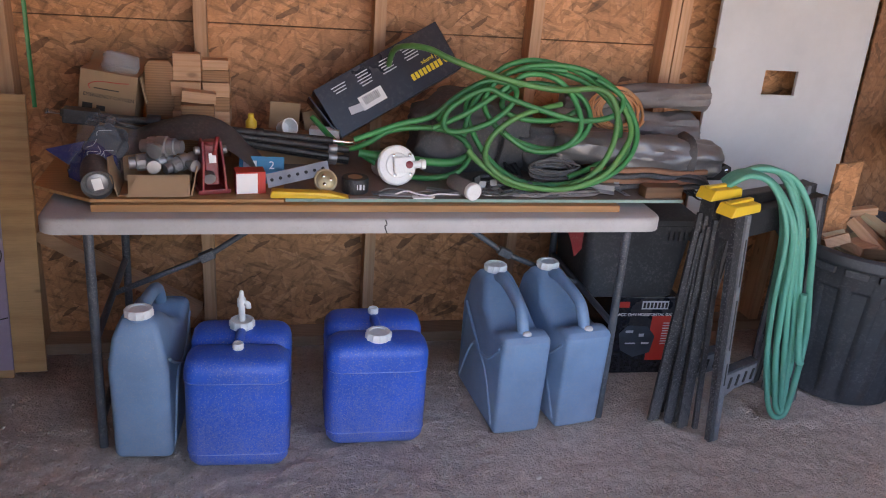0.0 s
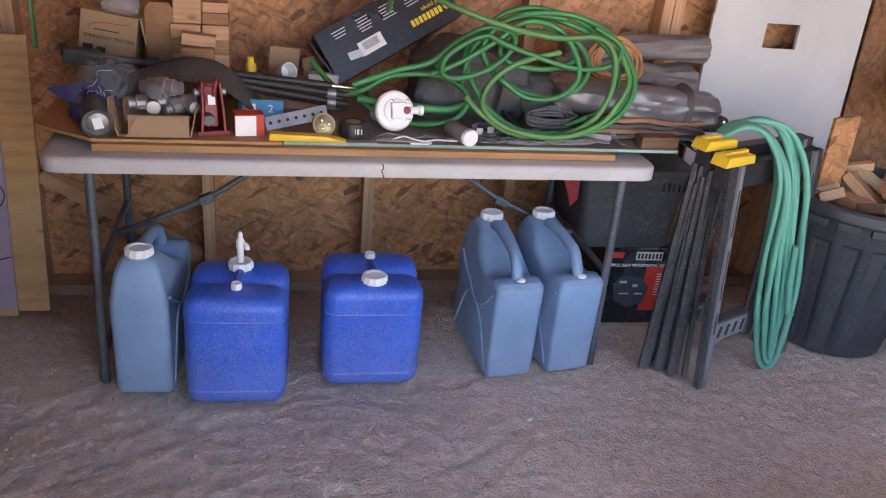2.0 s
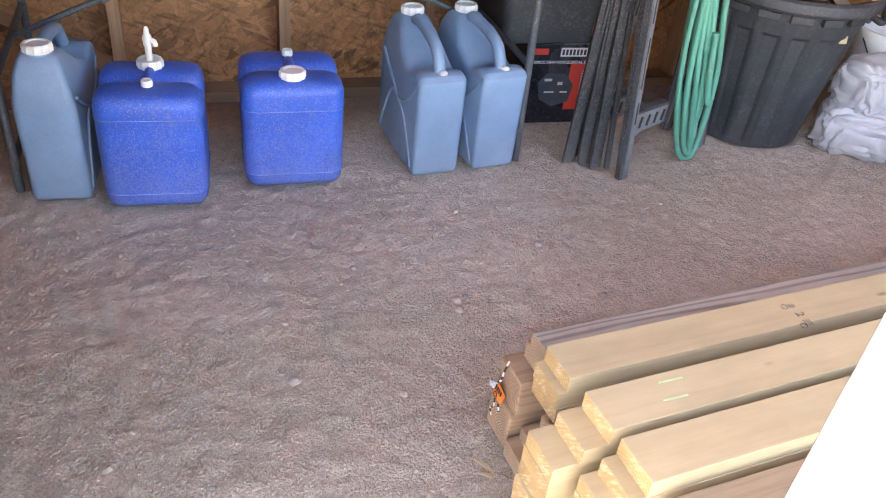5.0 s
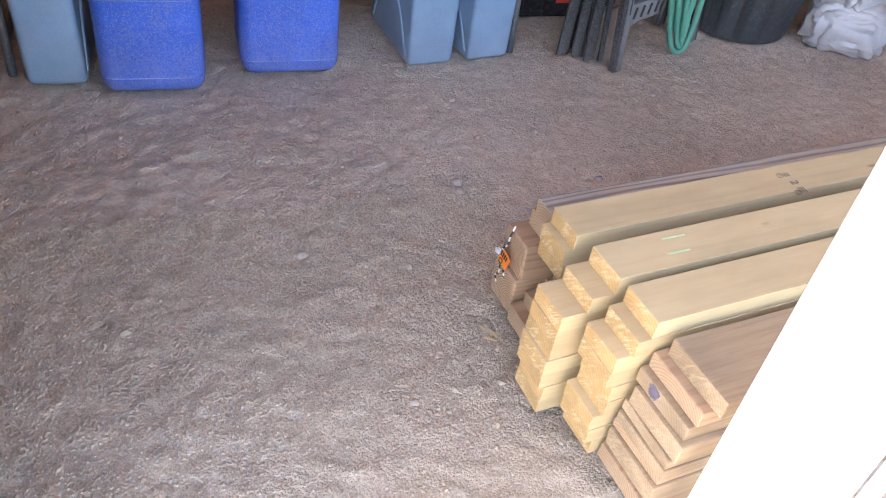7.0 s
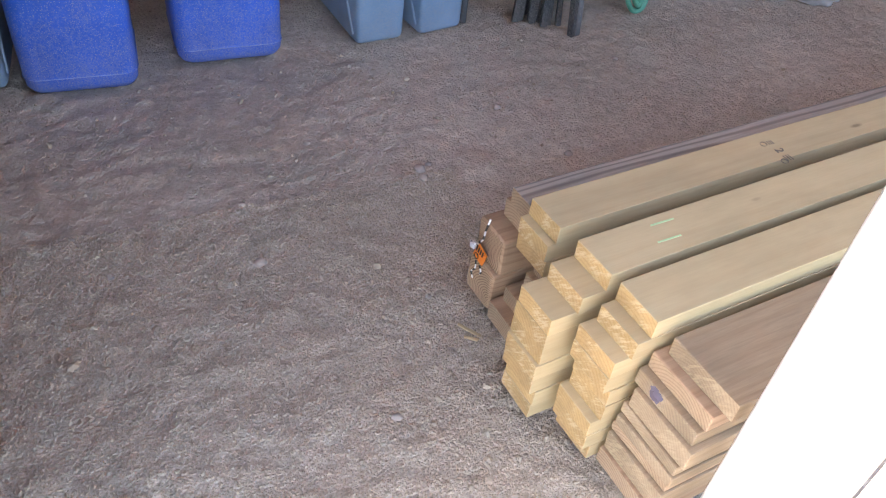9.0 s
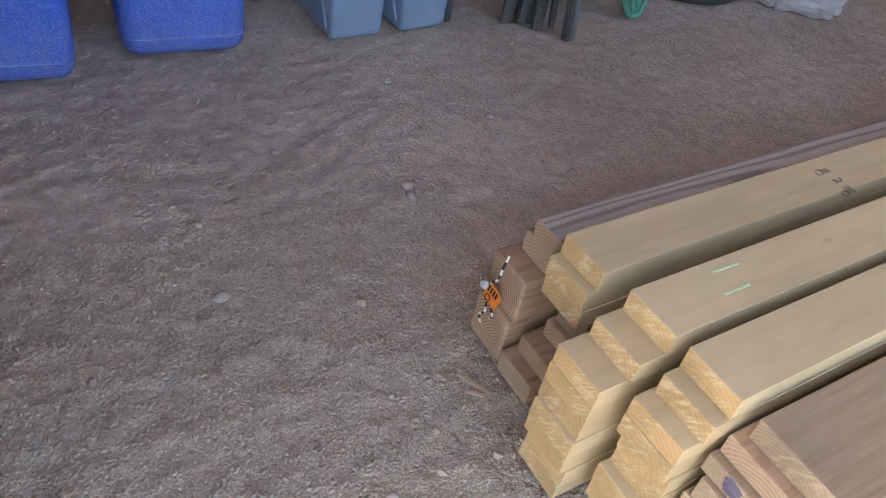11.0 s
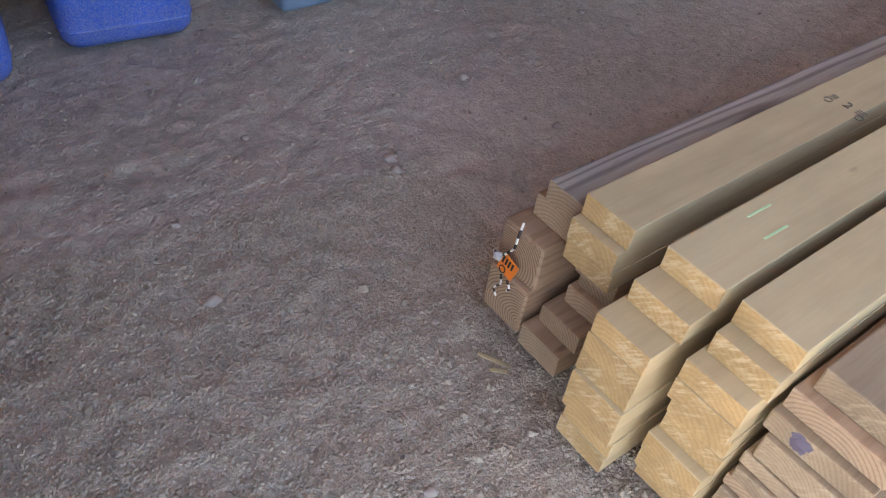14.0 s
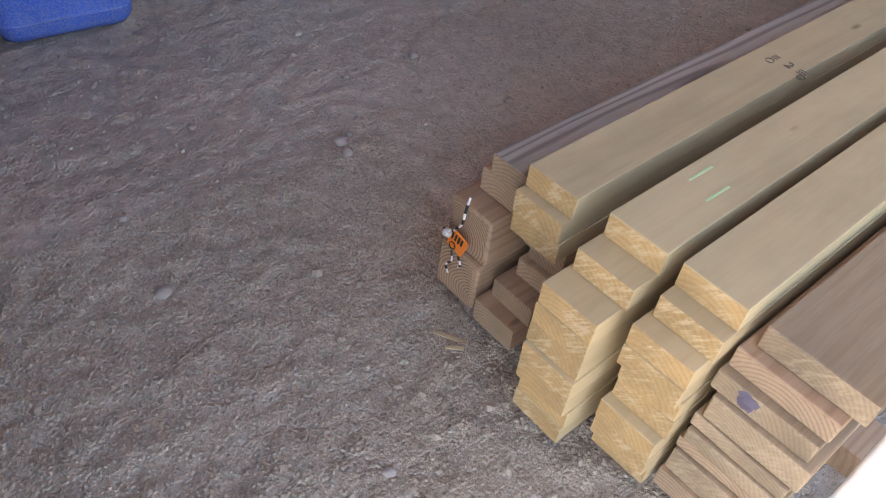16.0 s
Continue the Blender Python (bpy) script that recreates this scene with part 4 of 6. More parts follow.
mo = thing("motor", "dark grey cylindrical motor with a pale label on its end", "motor", at=pose(-0.362, 2.545, Z0 + 0.042, 97, 0, 12) @ Matrix.Scale(1.14, 4))
part("housing", lathe([(0.024, -0.015), (0.034, -0.012), (0.037, 0.0), (0.037, 0.0), (0.036, -0.09), (0.030, -0.125), (0.018, -0.13)][::-1], 26), M["rubber"], mo, "", 40)
part("end_plate", lathe([(0.025, 0), (0.025, 0.004), (0.022, 0.006), (0.002, 0.006)], 24, pose(0, 0, -0.014)), M["zinc"], mo, "", 40)
part("label_plate", box((0.022, 0.030, 0.002), (0, 0, -0.006), rot=(0, 0, 12)), M["paper"], mo, "white paper label")

ct = thing("opened_carton", "torn brown cardboard carton holding pipe fittings", "box", at=pose(-0.218, 2.575, Z0, 0, 0, 2))
part("front", box((0.165, 0.004, 0.062), (0.012, 0.0, 0.031), rot=(-14, 0, 0)), M["card"], ct)
part("front_flap", slab([(-0.085, -0.028), (0.075, -0.028), (0.085, 0.026), (-0.055, 0.032)], 0.004, "y"), M["card"], ct, "", None, pose(0.01, -0.012, 0.032, -18, 0, 0))
part("base", box((0.19, 0.13, 0.004), (0, 0.07, 0.002)), M["card"], ct)
part("back", box((0.19, 0.004, 0.085), (0, 0.135, 0.043)), M["card"], ct)
part("side", slab([(0.0, 0.0), (0.13, 0.0), (0.135, 0.085), (0.04, 0.105), (-0.01, 0.075)], 0.004, "x"), M["card"], ct, "", None, pose(-0.098, 0.0, 0, 0, -14, 0))
part("side", slab([(0.0, 0.0), (0.13, 0.0), (0.12, 0.075), (0.03, 0.082), (-0.012, 0.05)], 0.004, "x"), M["card"], ct, "", None, pose(0.098, 0.0, 0, 0, 12, 0))
for x, y, zz, ry, rz, s in ((-0.235, 2.655, 0.845, 88, 10, 1.0), (-0.205, 2.665, 0.888, 86, -18, 1.1), (-0.150, 2.660, 0.842, 80, 40, 0.9)):
    pf = thing("pipe_fitting", "galvanised metal pipe fitting in an open carton", "pipe fitting", "pipe fittings", pose(x, y - 0.012, zz + 0.012, 0, ry, rz) @ Matrix.Scale(1.28, 4))
    part("body", lathe([(0.010 * s, -0.045), (0.013 * s, -0.044), (0.013 * s, -0.03), (0.018 * s, -0.028), (0.018 * s, -0.008), (0.021 * s, -0.006), (0.021 * s, 0.016), (0.017 * s, 0.018), (0.017 * s, 0.034), (0.013 * s, 0.036), (0.013 * s, 0.05), (0.008 * s, 0.05)], 20), M["zinc"], pf, "", 35)
    part("branch", lathe([(0.010 * s, 0.0), (0.010 * s, 0.03), (0.015 * s, 0.031), (0.015 * s, 0.045), (0.010 * s, 0.046)], 18, pose(0, 0, 0.005, 90, 0, 0)), M["zinc"], pf, "", 35)
    part("hex_nut", lathe([(0.019 * s, 0.0), (0.020 * s, 0.002), (0.020 * s, 0.013), (0.019 * s, 0.015)], 6, pose(0, 0, -0.024)), M["zinc"], pf)

jk = thing("screw_jack", "small dusty red steel jack", "jack", at=pose(-0.062, 2.62, Z0, 0, 0, 14) @ Matrix.Diagonal((1.12, 1.1, 1.0, 1)))
part("base", box((0.082, 0.086, 0.014), (0, 0.02, 0.007), 0.003), M["red"], jk)
part("lever", tube([(0.0, -0.026, 0.120), (0.004, -0.030, 0.150), (0.010, -0.020, 0.168)], 0.006, 10, 4), M["red"], jk, "", 60)
for s in (-1, 1):
    part("side_plate", slab([(-0.024, 0.010), (0.062, 0.010), (0.066, 0.050), (0.050, 0.088), (0.052, 0.128), (0.036, 0.152), (0.006, 0.150), (-0.006, 0.118), (-0.020, 0.086)], 0.006, "x", 0.0015), M["red"], jk, "", None, pose(s * 0.030, 0, 0, 0, s * -3, 0))
    part("pivot", lathe([(0.011, -0.004), (0.012, 0.0), (0.012, 0.008), (0.008, 0.011), (0.001, 0.011)], 16, pose(s * 0.031, 0.024, 0.118, 0, s * 90, 0)), M["zinc"], jk, "", 40)
part("ram", slab([(0.0, 0.02), (0.04, 0.03), (0.045, 0.13), (0.02, 0.14)], 0.034, "x", 0.004), M["red"], jk)
part("socket", lathe([(0.010, 0), (0.016, 0), (0.017, 0.004), (0.017, 0.02), (0.002, 0.02)], 20, pose(-0.012, -0.018, 0.045, -78, 0, 0)), M["zinc"], jk, "bright round socket", 40)
part("label_plate", box((0.018, 0.002, 0.028), (-0.002, -0.012, 0.105), rot=(-14, 0, 0)), M["paper"], jk)
part("saddle", lathe([(0.012, 0), (0.018, 0.004), (0.018, 0.012), (0.008, 0.013)], 16, pose(0, 0.022, 0.135)), M["red"], jk, "", 40)

rb = thing("small_red_box", "small red and white cardboard box", "box", at=pose(0.045, 2.60, Z0, 0, 0, 8))
part("box", box((0.085, 0.055, 0.066), (0, 0.0275, 0.033), 0.001), M["red_ink"], rb)
part("front_label", box((0.060, 0.0012, 0.060), (-0.011, -0.001, 0.032)), M["paper"], rb, "white front label")
bars(rb, "paper", [(0.0, 0, 0.003, 0.05), (0.012, 0, 0.003, 0.05), (-0.012, 0, 0.003, 0.05)], pose(0.0435, 0.028, 0.033, 0, 0, 90))
pb = thing("blue_packet", "blue and white blister packet lying propped", "packet", at=pose(0.075, 2.70, Z0, -35, 0, -3))
part("card", box((0.135, 0.010, 0.085), (0, 0, 0.0425), 0.002), M["bluepack"], pb)
bars(pb, "paper", [(-0.035, 0.045, 0.04, 0.05), (0.045, 0.02, 0.035, 0.02)], pose(0, -0.0058, 0))
words(pb, "2", 0.035, "paper", pose(0.03, -0.0062, 0.045))

ps = thing("perforated_strap", "galvanised steel strap with a row of holes", "steel strap", at=pose(0.095, 2.650, Z0 + 0.002, -28, -13, 4))
bm = box((0.190, 0.003, 0.042), (0.095, 0, 0.021), 0.0008)
part("strap", bm, M["zinc"], ps)
# black discs on the uncut strap colour in the shade of its holes
for k in range(7):
    part("hole", lathe([(0.0052, 0), (0.0052, 0.0012), (0.001, 0.0012)], 12, pose(0.016 + k * 0.026, -0.0014, 0.021, 90, 0, 0)), M["ink"], ps)
dl = thing("brass_disc_lamp", "round brass-coloured lamp lens", "lamp", at=pose(0.262, 2.622, Z0 + 0.036, 62, 0, 8))
part("rim", lathe([(0.028, -0.02), (0.034, -0.012), (0.036, 0), (0.034, 0.006), (0.030, 0.006)], 28), M["brass"], dl, "", 40)
part("lens", lathe([(0.030, 0.0055), (0.024, 0.010), (0.012, 0.013), (0.002, 0.014)], 26), M["brass"], dl, "", 60)
for k in range(3):
    a = k * 2.1
    part("dimple", lathe([(0.006, 0), (0.005, 0.002), (0.001, 0.0025)], 10, pose(0.014 * math.cos(a), 0.014 * math.sin(a), 0.0118)), M["chrome"], dl, "", 60)
tr = thing("tape_roll", "black roll of tape lying flat", "tape", at=pose(0.352, 2.635, Z0))
part("roll", lathe([(0.022, 0), (0.040, 0), (0.041, 0.003), (0.041, 0.042), (0.039, 0.045), (0.022, 0.045)], 28), M["black"], tr, "", 40)
part("core", lathe([(0.020, 0.0), (0.0225, 0.0), (0.0225, 0.0455), (0.020, 0.0455)], 24), M["card"], tr, "", 40)
bars(tr, "silver_ink", [(0.0, 0.024, 0.006, 0.016), (0.010, 0.024, 0.004, 0.016), (-0.010, 0.024, 0.004, 0.016)], pose(0.012, -0.0402, 0))
bm = slab([(-0.116, 0.004), (-0.110, 0.022), (0.055, 0.018), (0.112, 0.004), (0.112, 0.0), (-0.112, 0.0)], 0.032, "y", 0.003)
tagged(part("yellow_wedge", bm, M["yellow"], None, "", 40, pose(0.214, 2.575, Z0, 0, 0, -1)), "long bright yellow plastic wedge", "wedge")

wl_ = thing("transfer_pump", "white round plastic pump head with a red centre", "pump", at=pose(0.485, 2.69, Z0 + 0.066, 72, 0, 10))
part("housing", lathe([(0.030, -0.15), (0.036, -0.145), (0.038, -0.02), (0.058, -0.016), (0.062, -0.010), (0.063, 0.006), (0.058, 0.012), (0.040, 0.014), (0.036, 0.018), (0.002, 0.018)], 32), M["cap"], wl_, "", 38)
part("cover", box((0.062, 0.050, 0.020), (0.014, 0.0, 0.022), 0.005), M["cap"], wl_)
part("red_cap", lathe([(0.011, 0), (0.012, 0.002), (0.011, 0.006), (0.004, 0.008), (0.001, 0.008)], 18, pose(0.032, 0.0, 0.031)), M["red"], wl_, "red round centre cap", 40)
part("outlet", lathe([(0.012, 0), (0.012, 0.030), (0.016, 0.031), (0.016, 0.045), (0.010, 0.046)], 16, pose(0.045, 0, 0.012, 0, 90, 0)), M["cap"], wl_, "", 40)
for sx, sy in ((-0.012, 0.03), (0.04, 0.03), (-0.012, -0.03), (0.04, -0.03)):
    part("screw", lathe([(0.005, 0), (0.005, 0.004), (0.001, 0.005)], 10, pose(sx, sy, 0.016)), M["chrome"], wl_)

wb = thing("white_bottle", "small white plastic bottle lying on its side", "bottle", at=pose(0.700, 2.560, Z0 + 0.027, 90, 0, 20))
part("bottle", lathe([(0.004, -0.11), (0.023, -0.108), (0.026, -0.10), (0.026, -0.014), (0.022, -0.008), (0.020, 0)], 26), M["tarp"], wb, "grey bottle body", 40)
part("cap", lathe([(0.025, -0.004), (0.027, -0.002), (0.027, 0.012), (0.024, 0.015), (0.002, 0.015)], 28), M["cap"], wb, "white cap", 40)
tagged(part("white_bottle", lathe([(0.010, 0), (0.013, 0.003), (0.013, 0.035), (0.008, 0.04), (0.008, 0.055), (0.002, 0.055)], 16), M["cap"], None, "", 40, pose(0.665, 2.645, Z0 + 0.013, 80, 0, 35)), "little white capped vial lying down", "bottle")
for k, (x, y, w, rz, key) in enumerate(((0.375, 2.566, 0.09, 3, "zinc"), (0.50, 2.590, 0.16, -6, "zinc"), (0.555, 2.572, 0.07, 2, "paper"), (0.60, 2.60, 0.13, 14, "steel"), (0.46, 2.615, 0.12, 9, "steel"), (0.63, 2.635, 0.11, -22, "zinc"))):
    bm = slab([(-w / 2, -0.012), (w / 2 - 0.012, -0.014), (w / 2, 0.0), (w / 2 - 0.01, 0.010), (-w / 2, 0.012)], 0.004, "z", 0.001)
    tagged(part("metal_strip" if key != "paper" else "paper_slip", bm, M[key], None, "", None, pose(x, y, Z0 + 0.002 + 0.0003 * k, 0, 0, rz)), "flat grey metal strip lying loose" if key != "paper" else "white slip of paper lying loose", "metal strip" if key != "paper" else "paper", "loose strips")
for k, (x, y, rz) in enumerate(((1.10, 2.65, 20), (1.13, 2.63, -24), (1.07, 2.62, 35), (1.16, 2.655, 4))):
    b = thing("steel_bracket", "galvanised steel bracket in a loose heap", "bracket", "steel brackets", pose(x, y, Z0 + 0.001 + 0.006 * k, 4, 0, rz))
    part("plate", box((0.13, 0.030, 0.003), (0, 0, 0.0015)), M["zinc"], b)
    part("lip", box((0.13, 0.003, 0.020), (0, 0.014, 0.010)), M["zinc"], b)
tagged(part("dark_block", box((0.135, 0.05, 0.038), (0, 0, 0.019), 0.003), M["brown"], None, "", None, pose(1.352, 2.600, Z0, 0, 0, 2)), "dark brown wooden block at the board's end", "wood block")


def tangle(name, label, category, key, centre, radius, r, loops, seed, flat=0.5, tilt=0.0, lean=0.0):
    rnd = random.Random(seed)
    pts = []
    n = 9
    for k in range(loops * n):
        a = 2 * math.pi * k / n
        ra = radius * (0.72 + 0.38 * rnd.random())
        c = 0.16 * radius
        pts.append((centre[0] + ra * math.cos(a) + c * (rnd.random() - 0.5), centre[1] + flat * ra * math.sin(a) + lean * 0, centre[2] + r + (k / (loops * n)) * r * loops * 0.9 + tilt * flat * ra * math.sin(a)))
    return tagged(part(name, tube(pts, r, 7, 5), M[key], None, "", 60), label, category)


tangle("cord_tangle", "tangle of thin grey cord on the table front", "cord", "rubber", (0.80, 2.635, Z0), 0.09, 0.0035, 4, 3, 0.6)
tangle("cord_tangle", "tangle of thin grey wire beneath the hose", "cord", "zinc", (0.96, 2.66, Z0), 0.085, 0.0028, 5, 4, 0.6)
tangle("cord_tangle", "flat loops of grey string near the board edge", "cord", "tarp", (0.90, 2.60, Z0), 0.075, 0.0026, 4, 14, 0.35)
tangle("cord_tangle", "dark wire loops spilling beside the brackets", "cord", "rubber", (1.02, 2.70, Z0), 0.08, 0.004, 4, 15, 0.6)
rnd = random.Random(23)
for k in range(12):
    x, y = rnd.uniform(0.74, 1.24), rnd.uniform(2.585, 2.70)
    b = thing("steel_bracket", "small galvanised steel bracket lying loose", "bracket", "steel brackets", pose(x, y, Z0 + 0.004 + 0.004 * (k % 4), rnd.uniform(-9, 9), rnd.uniform(-7, 7), rnd.uniform(0, 180)) @ Matrix.Scale(rnd.uniform(0.55, 0.95), 4))
    part("plate", box((0.085, 0.026, 0.003), (0, 0, 0.0015), 0.0006), M["zinc"], b)
    part("lip", box((0.003, 0.026, 0.028), (0.041, 0, 0.014), 0.0006), M["zinc"], b)
    # bracket holes: flat black discs in place of the shade inside
    for q in (-0.022, 0.0, 0.022):
        part("hole", lathe([(0.0036, 0), (0.0036, 0.0008), (0.001, 0.0008)], 8, pose(q, 0, 0.0030)), M["ink"], b)
for k in range(7):
    x, y = 0.47 + 0.05 * k, 2.575 + 0.05 * rnd.random()
    pts = [(x - 0.05, y, Z0 + 0.004), (x - 0.015, y + 0.012 * rnd.uniform(-1, 1), Z0 + 0.009 + 0.006 * rnd.random()), (x + 0.02, y + 0.016 * rnd.uniform(-1, 1), Z0 + 0.008), (x + 0.055, y + 0.02 * rnd.uniform(-1, 1), Z0 + 0.004)]
    tagged(part("cable_tie", tube(pts, 0.0026, 6, 5, flat=0.5), M["paper" if k % 2 else "tarp"], None, "", 60), "short plastic cable tie lying on the board", "cable tie", "loose ties")
tangle("cord_tangle", "tangle of grey flat cord along the board front", "cord", "tarp", (1.03, 2.612, Z0), 0.10, 0.0034, 5, 51, 0.28)
tangle("cord_tangle", "knot of dark cord behind the white bottle", "cord", "darkcloth", (0.83, 2.69, Z0), 0.085, 0.005, 5, 52, 0.6)
tangle("cord_tangle", "heap of dark cable under the green hose", "cord", "black", (0.98, 2.80, Z0), 0.10, 0.006, 6, 9, 0.8, 0.5)

# ---- dark bag and carton behind, green hose in front ----
db = thing("dark_bag", "dusty dark grey cloth bag slumped under the hose", "bag", at=pose(0.78, 2.93, Z0 + 0.112))
part("body", lump((0.215, 0.15, 0.135), 0.22, 5, 5, 1.4), M["darkcloth"], db, "", 179)
for dx in (-0.07, 0.06):
    part("strap", tube([(dx, -0.130, -0.075), (dx + 0.01, -0.150, 0.0), (dx + 0.02, -0.115, 0.085), (dx + 0.03, 0.0, 0.140)], 0.013, 6, 6, flat=0.25), M["black"], db, "dark carrying strap", 60)
tagged(part("dark_bag", lump((0.11, 0.09, 0.08), 0.3, 7, 4, 6.4), M["darkcloth"], None, "", 179, pose(1.02, 2.86, Z0 + 0.085)), "crumpled dark plastic bag on the table", "bag")
bx = thing("pump_carton", "glossy black printed carton propped against the dark bag", "carton", at=pose(0.338, 2.93, 0.862) @ pose(0, 0, 0, -21, 0, 0) @ pose(0, 0, 0, 0, -31.0, 0) @ Matrix.Diagonal((1.06, 1.0, 1.20, 1)))
L_, H_, D_ = 0.455, 0.150, 0.110
part("carton", box((L_, D_, H_), (L_ / 2 - 0.0, D_ / 2, H_ / 2), 0.0015), M["carton"], bx)
part("end_flap", box((0.004, D_ * 0.96, H_ * 0.9), (-0.012, D_ / 2, H_ * 0.5), rot=(0, -8, 0)), M["carton"], bx)
f = pose(0, -0.0012, 0)
bars(bx, "paper", [(0.150, 0.052, 0.085, 0.040)], f, "white barcode label")
bars(bx, "ink", [(0.122 + 0.006 * k, 0.056, 0.003 if k % 3 else 0.0016, 0.022) for k in range(10)], pose(0, -0.0022, 0), name="barcode_bar")
bars(bx, "silver_ink", [(0.082, 0.060, 0.048, 0.022)], f @ pose(0, 0, 0, 0, 8, 0), "pale tag")
for c in range(4):
    bars(bx, "silver_ink", [(0.075 + 0.085 * c, 0.128 - 0.0085 * r, 0.050 - 0.006 * ((r * 7 + c) % 3), 0.0028) for r in range(5 if c else 3)], f, name="text_line")
bars(bx, "yellow_ink", [(0.300 + 0.0145 * k, 0.045, 0.0105, 0.019) for k in range(8)], f, name="mark_bar")
part("flower_mark", lathe([(0.012, 0), (0.012, 0.001), (0.001, 0.001)], 6, pose(0.425, -0.001, 0.046, 90, 0, 0)), M["yellow_ink"], bx)
words(bx, "fuel pumps", 0.017, "yellow_ink", pose(0.382, -0.0022, 0.072, 0, 180, 0))


def lean_y(z, y0=2.690):
    return y0 + 0.42 * (z - 0.80)


def hang(pts, y0=2.690):
    return [(x, lean_y(zz, y0) + dy, zz) for x, zz, dy in pts]


gh = thing("green_garden_hose", "long green garden hose in a loose tangled coil", "hose")
# depth of each crossing is laid so that later runs pass in front of earlier ones
under = [(0.62, 0.97, 0.02), (0.69, 1.03, 0.02), (0.79, 1.10, 0.02), (0.86, 1.145, 0.01), (0.96, 1.16, 0.01), (1.10, 1.13, 0.0), (1.21, 1.06, 0.0), (1.275, 0.98, 0.0), (1.25, 0.89, -0.01), (1.15, 0.825, -0.01), (1.03, 0.80, -0.02), (0.90, 0.80, -0.01), (0.80, 0.85, 0.01), (0.74, 0.93, 0.02), (0.72, 1.02, 0.03), (0.80, 1.09, 0.03), (0.95, 1.135, 0.03), (1.12, 1.10, 0.02), (1.22, 1.03, 0.02), (1.24, 0.94, 0.01), (1.17, 0.86, 0.01), (1.05, 0.815, 0.0)]
part("coil", tube(hang(under, 2.665), 0.0092, 10, 8), M["hose"], gh, "", 60)
centre_loop = [(1.05, 1.135, 0.0), (0.92, 1.14, -0.01), (0.82, 1.11, -0.02), (0.765, 1.04, -0.02), (0.79, 0.98, -0.03), (0.86, 0.93, -0.03), (0.98, 0.905, -0.03), (1.08, 0.935, -0.03), (1.12, 1.00, -0.03), (1.08, 1.07, -0.02), (0.95, 1.095, -0.01), (0.86, 1.075, 0.0), (0.83, 1.02, 0.0), (0.90, 0.985, 0.01), (1.02, 0.985, 0.01), (1.10, 1.02, 0.01)]
part("coil", tube(hang(centre_loop, 2.665), 0.0092, 10, 8), M["hose"], gh, "", 60)
mid_run = [(0.36, 0.90, 0.06), (0.50, 0.955, 0.03), (0.60, 0.985, 0.01), (0.68, 1.05, -0.01), (0.78, 1.10, -0.02), (0.86, 1.085, -0.04), (0.85, 1.04, -0.045), (0.78, 0.985, -0.045), (0.68, 0.955, -0.045), (0.63, 0.965, -0.04), (0.65, 1.02, -0.04), (0.76, 1.08, -0.05), (0.83, 1.06, -0.055), (0.93, 1.03, -0.06), (1.07, 1.00, -0.06), (1.19, 1.015, -0.055), (1.225, 1.07, -0.05), (1.14, 1.12, -0.04)]
part("run", tube(hang(mid_run, 2.665), 0.0092, 10, 8), M["hose"], gh, "", 60)
top_run = [(0.50, 1.05, 0.30), (0.50, 1.15, 0.14), (0.53, 1.185, 0.02), (0.59, 1.185, -0.03), (0.66, 1.16, -0.06), (0.82, 1.115, -0.07), (0.99, 1.09, -0.075), (1.14, 1.095, -0.07), (1.195, 1.04, -0.07), (1.185, 0.945, -0.07), (1.13, 0.86, -0.07), (1.03, 0.808, -0.07), (0.93, 0.797, -0.065), (0.83, 0.815, -0.07), (0.745, 0.865, -0.07), (0.70, 0.905, -0.06)]
part("run", tube(hang(top_run, 2.665), 0.0096, 10, 8), M["hose_old"], gh, "yellowed green length of hose", 60)
pale_run = [(1.02, 1.04, -0.03), (0.88, 1.015, -0.07), (0.79, 0.965, -0.075), (0.752, 0.91, -0.078), (0.765, 0.865, -0.085), (0.85, 0.82, -0.09), (1.00, 0.805, -0.09), (1.13, 0.842, -0.09), (1.20, 0.90, -0.08), (1.255, 0.97, -0.05), (1.23, 1.05, -0.03)]
part("run", tube(hang(pale_run, 2.665), 0.0092, 10, 8), M["hose_old"], gh, "yellowed green length of hose", 60)
low_run = [(0.24, 0.93, 0.13), (0.33, 0.862, 0.05), (0.40, 0.885, 0.0), (0.48, 0.925, 0.0), (0.60, 0.94, -0.02), (0.685, 0.925, -0.035), (0.73, 0.88, -0.05), (0.69, 0.825, -0.06), (0.60, 0.797, -0.04), (0.49, 0.795, 0.02), (0.40, 0.835, 0.05)]
part("run", tube(hang(low_run, 2.745), 0.0092, 10, 8), M["hose"], gh, "", 60)
outer_run = [(0.70, 0.93, 0.0), (0.735, 1.03, 0.0), (0.83, 1.115, -0.01), (0.95, 1.15, -0.015), (1.09, 1.145, -0.02), (1.20, 1.095, -0.03), (1.262, 1.02, -0.04), (1.272, 0.94, -0.05), (1.215, 0.865, -0.06), (1.11, 0.818, -0.07), (0.99, 0.797, -0.075)]
part("run", tube(hang(outer_run, 2.665), 0.0092, 10, 8), M["hose"], gh, "", 60)
cross_run = [(0.60, 0.955, -0.01), (0.70, 1.00, -0.02), (0.80, 1.06, -0.03), (0.90, 1.125, -0.04), (1.00, 1.115, -0.05), (1.06, 1.05, -0.06), (1.07, 0.97, -0.065), (1.00, 0.915, -0.065), (0.90, 0.91, -0.06), (0.82, 0.955, -0.05)]
part("run", tube(hang(cross_run, 2.665), 0.0092, 10, 8), M["hose"], gh, "", 60)
